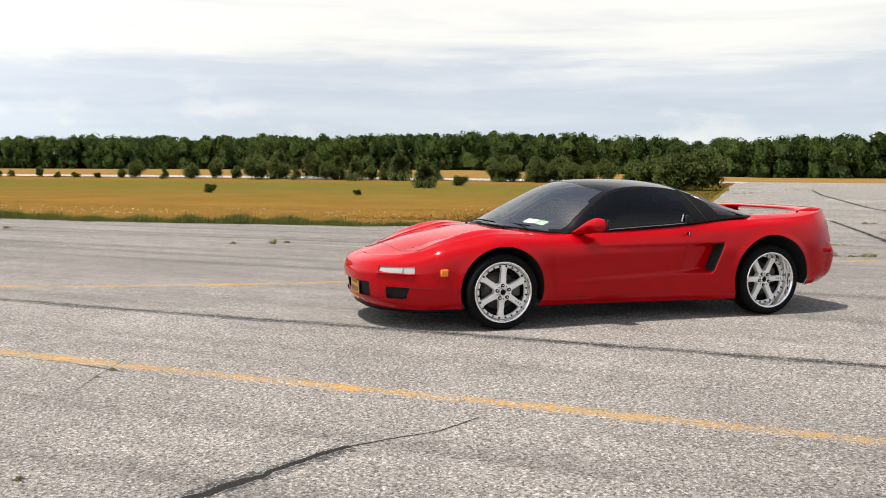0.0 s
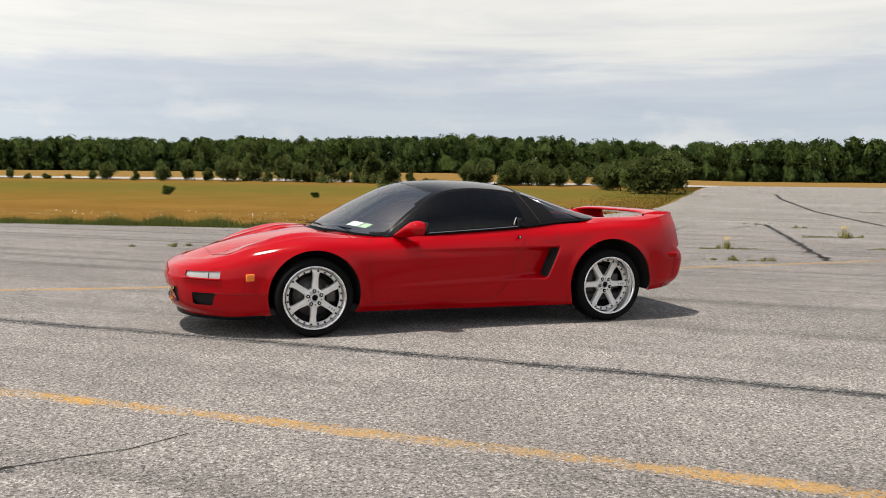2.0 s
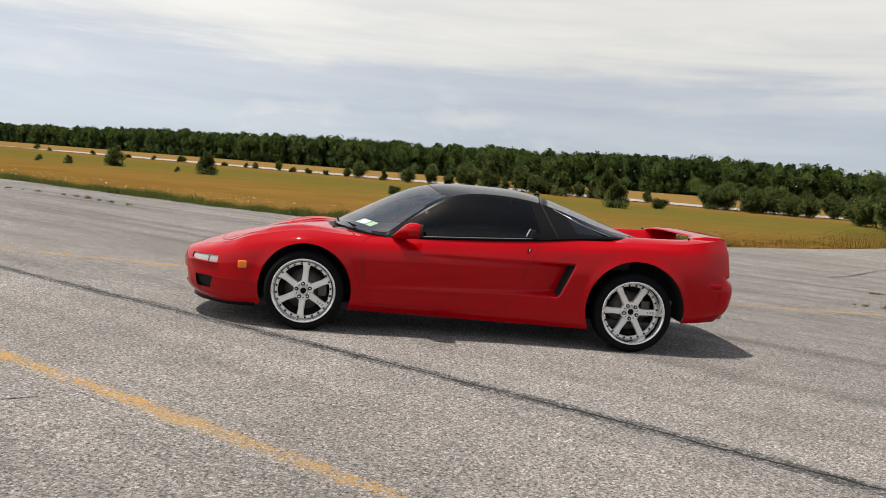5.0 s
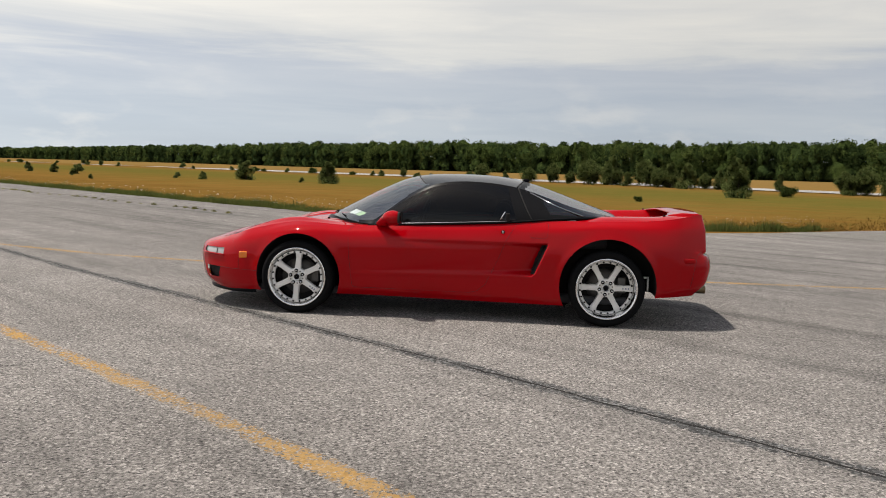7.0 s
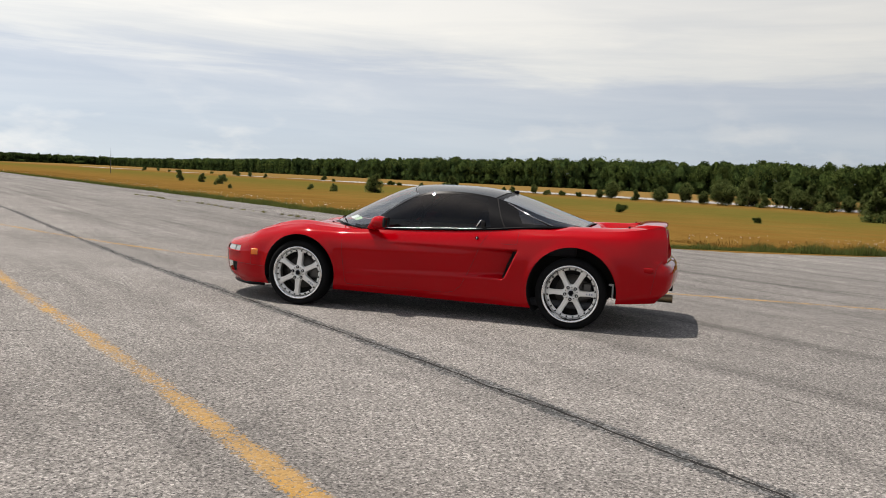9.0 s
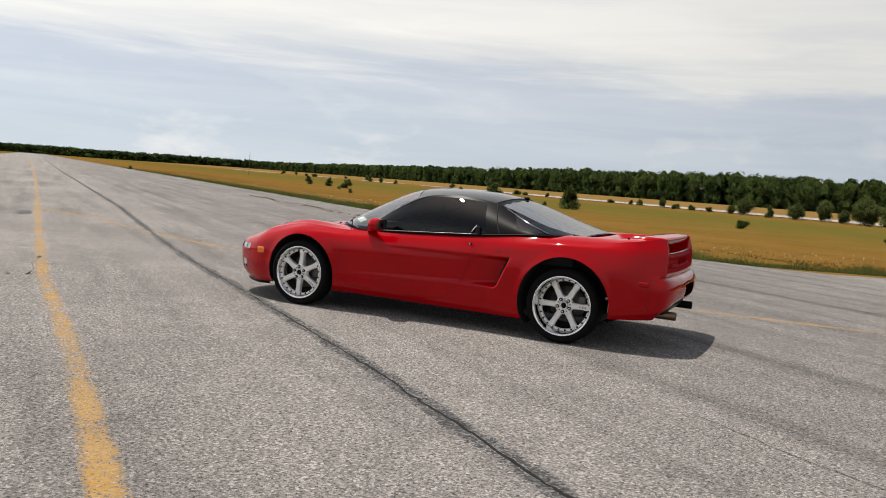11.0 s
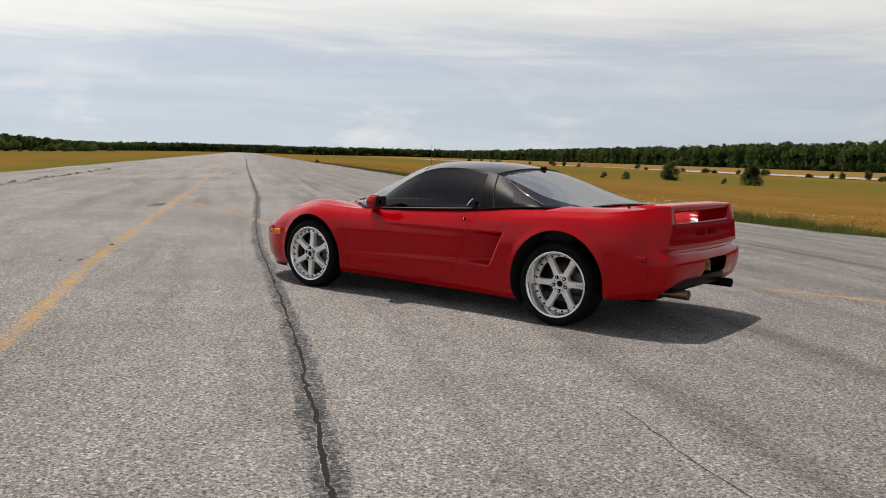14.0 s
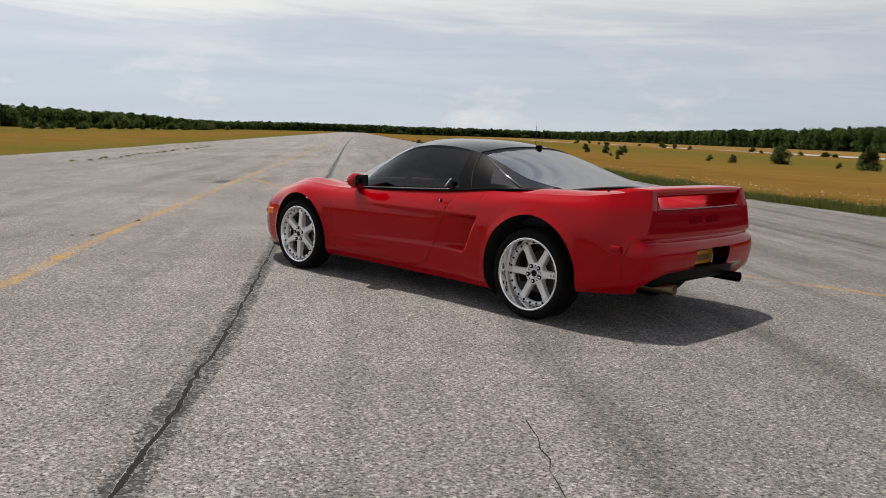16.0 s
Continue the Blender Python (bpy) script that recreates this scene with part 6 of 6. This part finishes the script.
# the clump at the taxiway's corner
for x, y, sc in [(30.2, 41.0, 1.12), (28.9, 42.0, 0.98), (30.6, 43.6, 0.85), (31.3, 46.6, 0.92), (32.3, 50.2, 1.0), (33.0, 54.0, 0.85)]:
    put(0, x, y, sc, rnd(0, 360))
# loose row of pines along the pale strip, thinning out along the runway
PINES = [(82.5, 79.2, 0.6), (80.7, 80.7, 0.6), (76.6, 79.8, 0.7), (73.7, 81.0, 1.2), (71.6, 81.1, 2.4), (64.8, 78.3, 1.4), (60.7, 78.1, 2.1), (60.3, 82.2, 2.2), (55.3, 79.3, 1.6),
         (52.6, 79.2, 2.9), (52.0, 83.0, 3.1), (48.1, 80.4, 1.7), (46.9, 82.2, 2.7), (44.1, 80.4, 1.9), (43.1, 81.2, 2.7), (39.5, 78.8, 2.7), (38.9, 81.2, 1.6), (37.8, 82.3, 2.0),
         (35.1, 80.6, 3.1), (24.6, 81.7, 2.1), (22.6, 81.4, 2.4), (19.1, 78.3, 2.5), (18.8, 81.8, 2.0), (17.5, 81.0, 2.4), (15.6, 79.5, 2.0), (14.0, 78.2, 2.4)]
PINES += [(rnd(4, 36), rnd(79, 86), rnd(1.5, 2.6)) for _ in range(9)]
BUSHES = [(83.5, 83, 0.7), (86.2, 83, 0.7), (89.6, 83, 1.3), (94.8, 83, 0.9), (96.8, 83, 0.7), (102.0, 83, 0.6), (112.8, 83, 1.0), (120.6, 83, 0.8), (128.4, 83, 0.6), (131.2, 83, 0.9), (139.8, 83, 0.8), (155.1, 83, 0.6)]
BUSHES += [(170 + 13 * i + rnd(-5, 5), 83 + rnd(-5, 12), rnd(0.7, 1.6)) for i in range(12)]
for s, p, tall in PINES + BUSHES:
    q = plan(s, p)
    k = random.choice((0, 1, 4)) if tall > 1.1 else random.choice((2, 3))
    put(k, q.x, q.y, tall / TALL[k], rnd(0, 360), land_height(s, p), 0.82 if k in (0, 1, 4) else 1.05)

# low shrubs before the woods across the runway
for i in range(64):
    q = plan(110 + i * 4.2 + rnd(-3, 3), -56 + rnd(-9, 6))
    put(random.choice((2, 2, 3, 4)), q.x, q.y, rnd(0.6, 1.7), rnd(0, 360), land_height(0, -56))


# a thin far mast in front of the woods
mast = new("mast")
tagged(mast, "thin grey mast far off at the edge of the woods", "mast")
bm = bmesh.new()
tree_limb(bm, Vector((-93.5, 123.0, -0.1)), Vector((-93.5, 123.0, 3.4)), 0.05, 0.035)
tree_limb(bm, Vector((-93.5, 123.0, 3.4)), Vector((-93.5, 123.0, 4.2)), 0.03, 0.015)
part("pole", bm, M_STEEL, mast)

# ---- weeds in the joints of the pavement ----
def tuft(n, h, r, seed, bloom=False):
    rng = np.random.default_rng(seed)
    v, t, root = [np.array([0, 0, 0.0])], [], 0
    for i in range(n):
        a, q = rng.uniform(0, 6.28), abs(rng.normal(0, r))
        b = np.array([q * math.cos(a), q * math.sin(a), 0])
        d = np.array([math.cos(a), math.sin(a), 0]) * rng.uniform(0, 0.5) * h
        w = np.array([-math.sin(a), math.cos(a), 0]) * 0.008
        k = len(v)
        v += [b - w, b + w, b + d + (0, 0, h * rng.uniform(0.4, 1))]
        t += [(k, k + 1, k + 2), (k + 1, k, root)]
    mi = [0] * len(t)
    if bloom:
        for i in range(24):
            b = np.array([rng.normal(0, r * 0.8), rng.normal(0, r * 0.8), h * rng.uniform(0.75, 1.1)])
            k = len(v)
            v += [b + (0.02, 0, 0), b + (-0.012, 0.018, 0), b + (-0.012, -0.018, 0), b + (0, 0, 0.02)]
            t += [(k, k + 1, k + 3), (k + 1, k + 2, k + 3), (k + 2, k, k + 3)]
            mi += [1] * 3
    return np_mesh("weed", np.array(v), np.array(t), [M_WEED, M_BLOOM], mi, np.tile((0.0, -0.3, 0.95), (len(v), 1)))


WEEDS = [tuft(60, 0.07, 0.07, 1), tuft(90, 0.15, 0.08, 2), tuft(90, 0.30, 0.07, 3, True)]
for i, w in enumerate(WEEDS):
    tagged(w, ["low green weeds growing from a pavement joint", "green weed tuft growing from a pavement joint", "tall weed with yellow flowers in a pavement joint"][i], "weed", "weeds in the pavement")
used = set()
for kind, x, y, sc in [(0, -4.12, -1.38, 0.45), (0, -4.2, -1.55, 0.35), (0, -4.6, -3.2, 0.5), (0, -4.4, -3.3, 0.45), (1, -1.95, 7.6, 1.0), (0, -1.7, 7.7, 1.2),
                       (2, 6.94, 4.9, 0.6), (1, 6.8, 4.95, 0.7), (2, 10.76, 6.2, 0.75), (1, 10.9, 6.25, 1.2), (1, 11.2, 6.2, 0.8), (1, 5.68, 3.15, 1.0), (1, 6.05, 2.93, 0.7), (1, 6.16, 2.89, 0.8), (0, 5.93, 2.99, 0.6),
                       (0, 12.16, 9.13, 1.6), (0, 12.3, 9.0, 1.3), (1, 26, 33.4, 1.5), (1, 30.0, 38.2, 2.0), (0, -2.6, 7.75, 1.2), (0, -5.19, -0.31, 0.6)]:
    w = WEEDS[kind] if kind not in used else copy_thing(WEEDS[kind], pose(0, 0, 0))
    used.add(kind)
    w.matrix_basis = pose(x, y, 0.0, 0, 0, rnd(0, 360)) @ Matrix.Scale(sc * (0.6 if kind < 2 else 1.0), 4)
# low growth along the taxiway's joints: from, to, how many
for (xa, ya), (xb, yb), n in (((6.36, 4.93), (7.4, 4.55), 13), ((10.05, 6.65), (11.2, 6.22), 15), ((11.94, 10.67), (12.35, 10.33), 6), ((20.57, 15.57), (20.85, 14.44), 9), ((8.97, 3.93), (9.58, 3.97), 5), ((5.3, 3.39), (5.9, 2.95), 5), ((24.5, 33.5), (27.8, 32.1), 10), ((34.6, 43.8), (36.7, 38.4), 8)):
    for i in range(n):
        u = (i + rnd(0, 0.8)) / n
        w = copy_thing(WEEDS[0], pose(0, 0, 0))
        w.matrix_basis = pose(xa + (xb - xa) * u, ya + (yb - ya) * u, 0.0, 0, 0, rnd(0, 360)) @ Matrix.Scale(rnd(0.22, 0.5) * (1 + ya / 30), 4)
for i in range(26):
    s = 11 + i * 0.7 + rnd(-0.3, 0.3)
    q = plan(s, 9.3 + 0.15 * math.sin(s) - 0.02 * s)
    w = copy_thing(WEEDS[0], pose(0, 0, 0))
    w.matrix_basis = pose(q.x, q.y, 0.0, 0, 0, rnd(0, 360)) @ Matrix.Scale(rnd(0.5, 1.2), 4)
for i in range(22):
    q = plan(16 + i * 1.1 + rnd(-0.4, 0.4), -5.4 + rnd(-0.2, 0.2))
    w = copy_thing(WEEDS[0], pose(0, 0, 0))
    w.matrix_basis = pose(q.x, q.y, 0.0, 0, 0, rnd(0, 360)) @ Matrix.Scale(rnd(0.6, 1.3), 4)
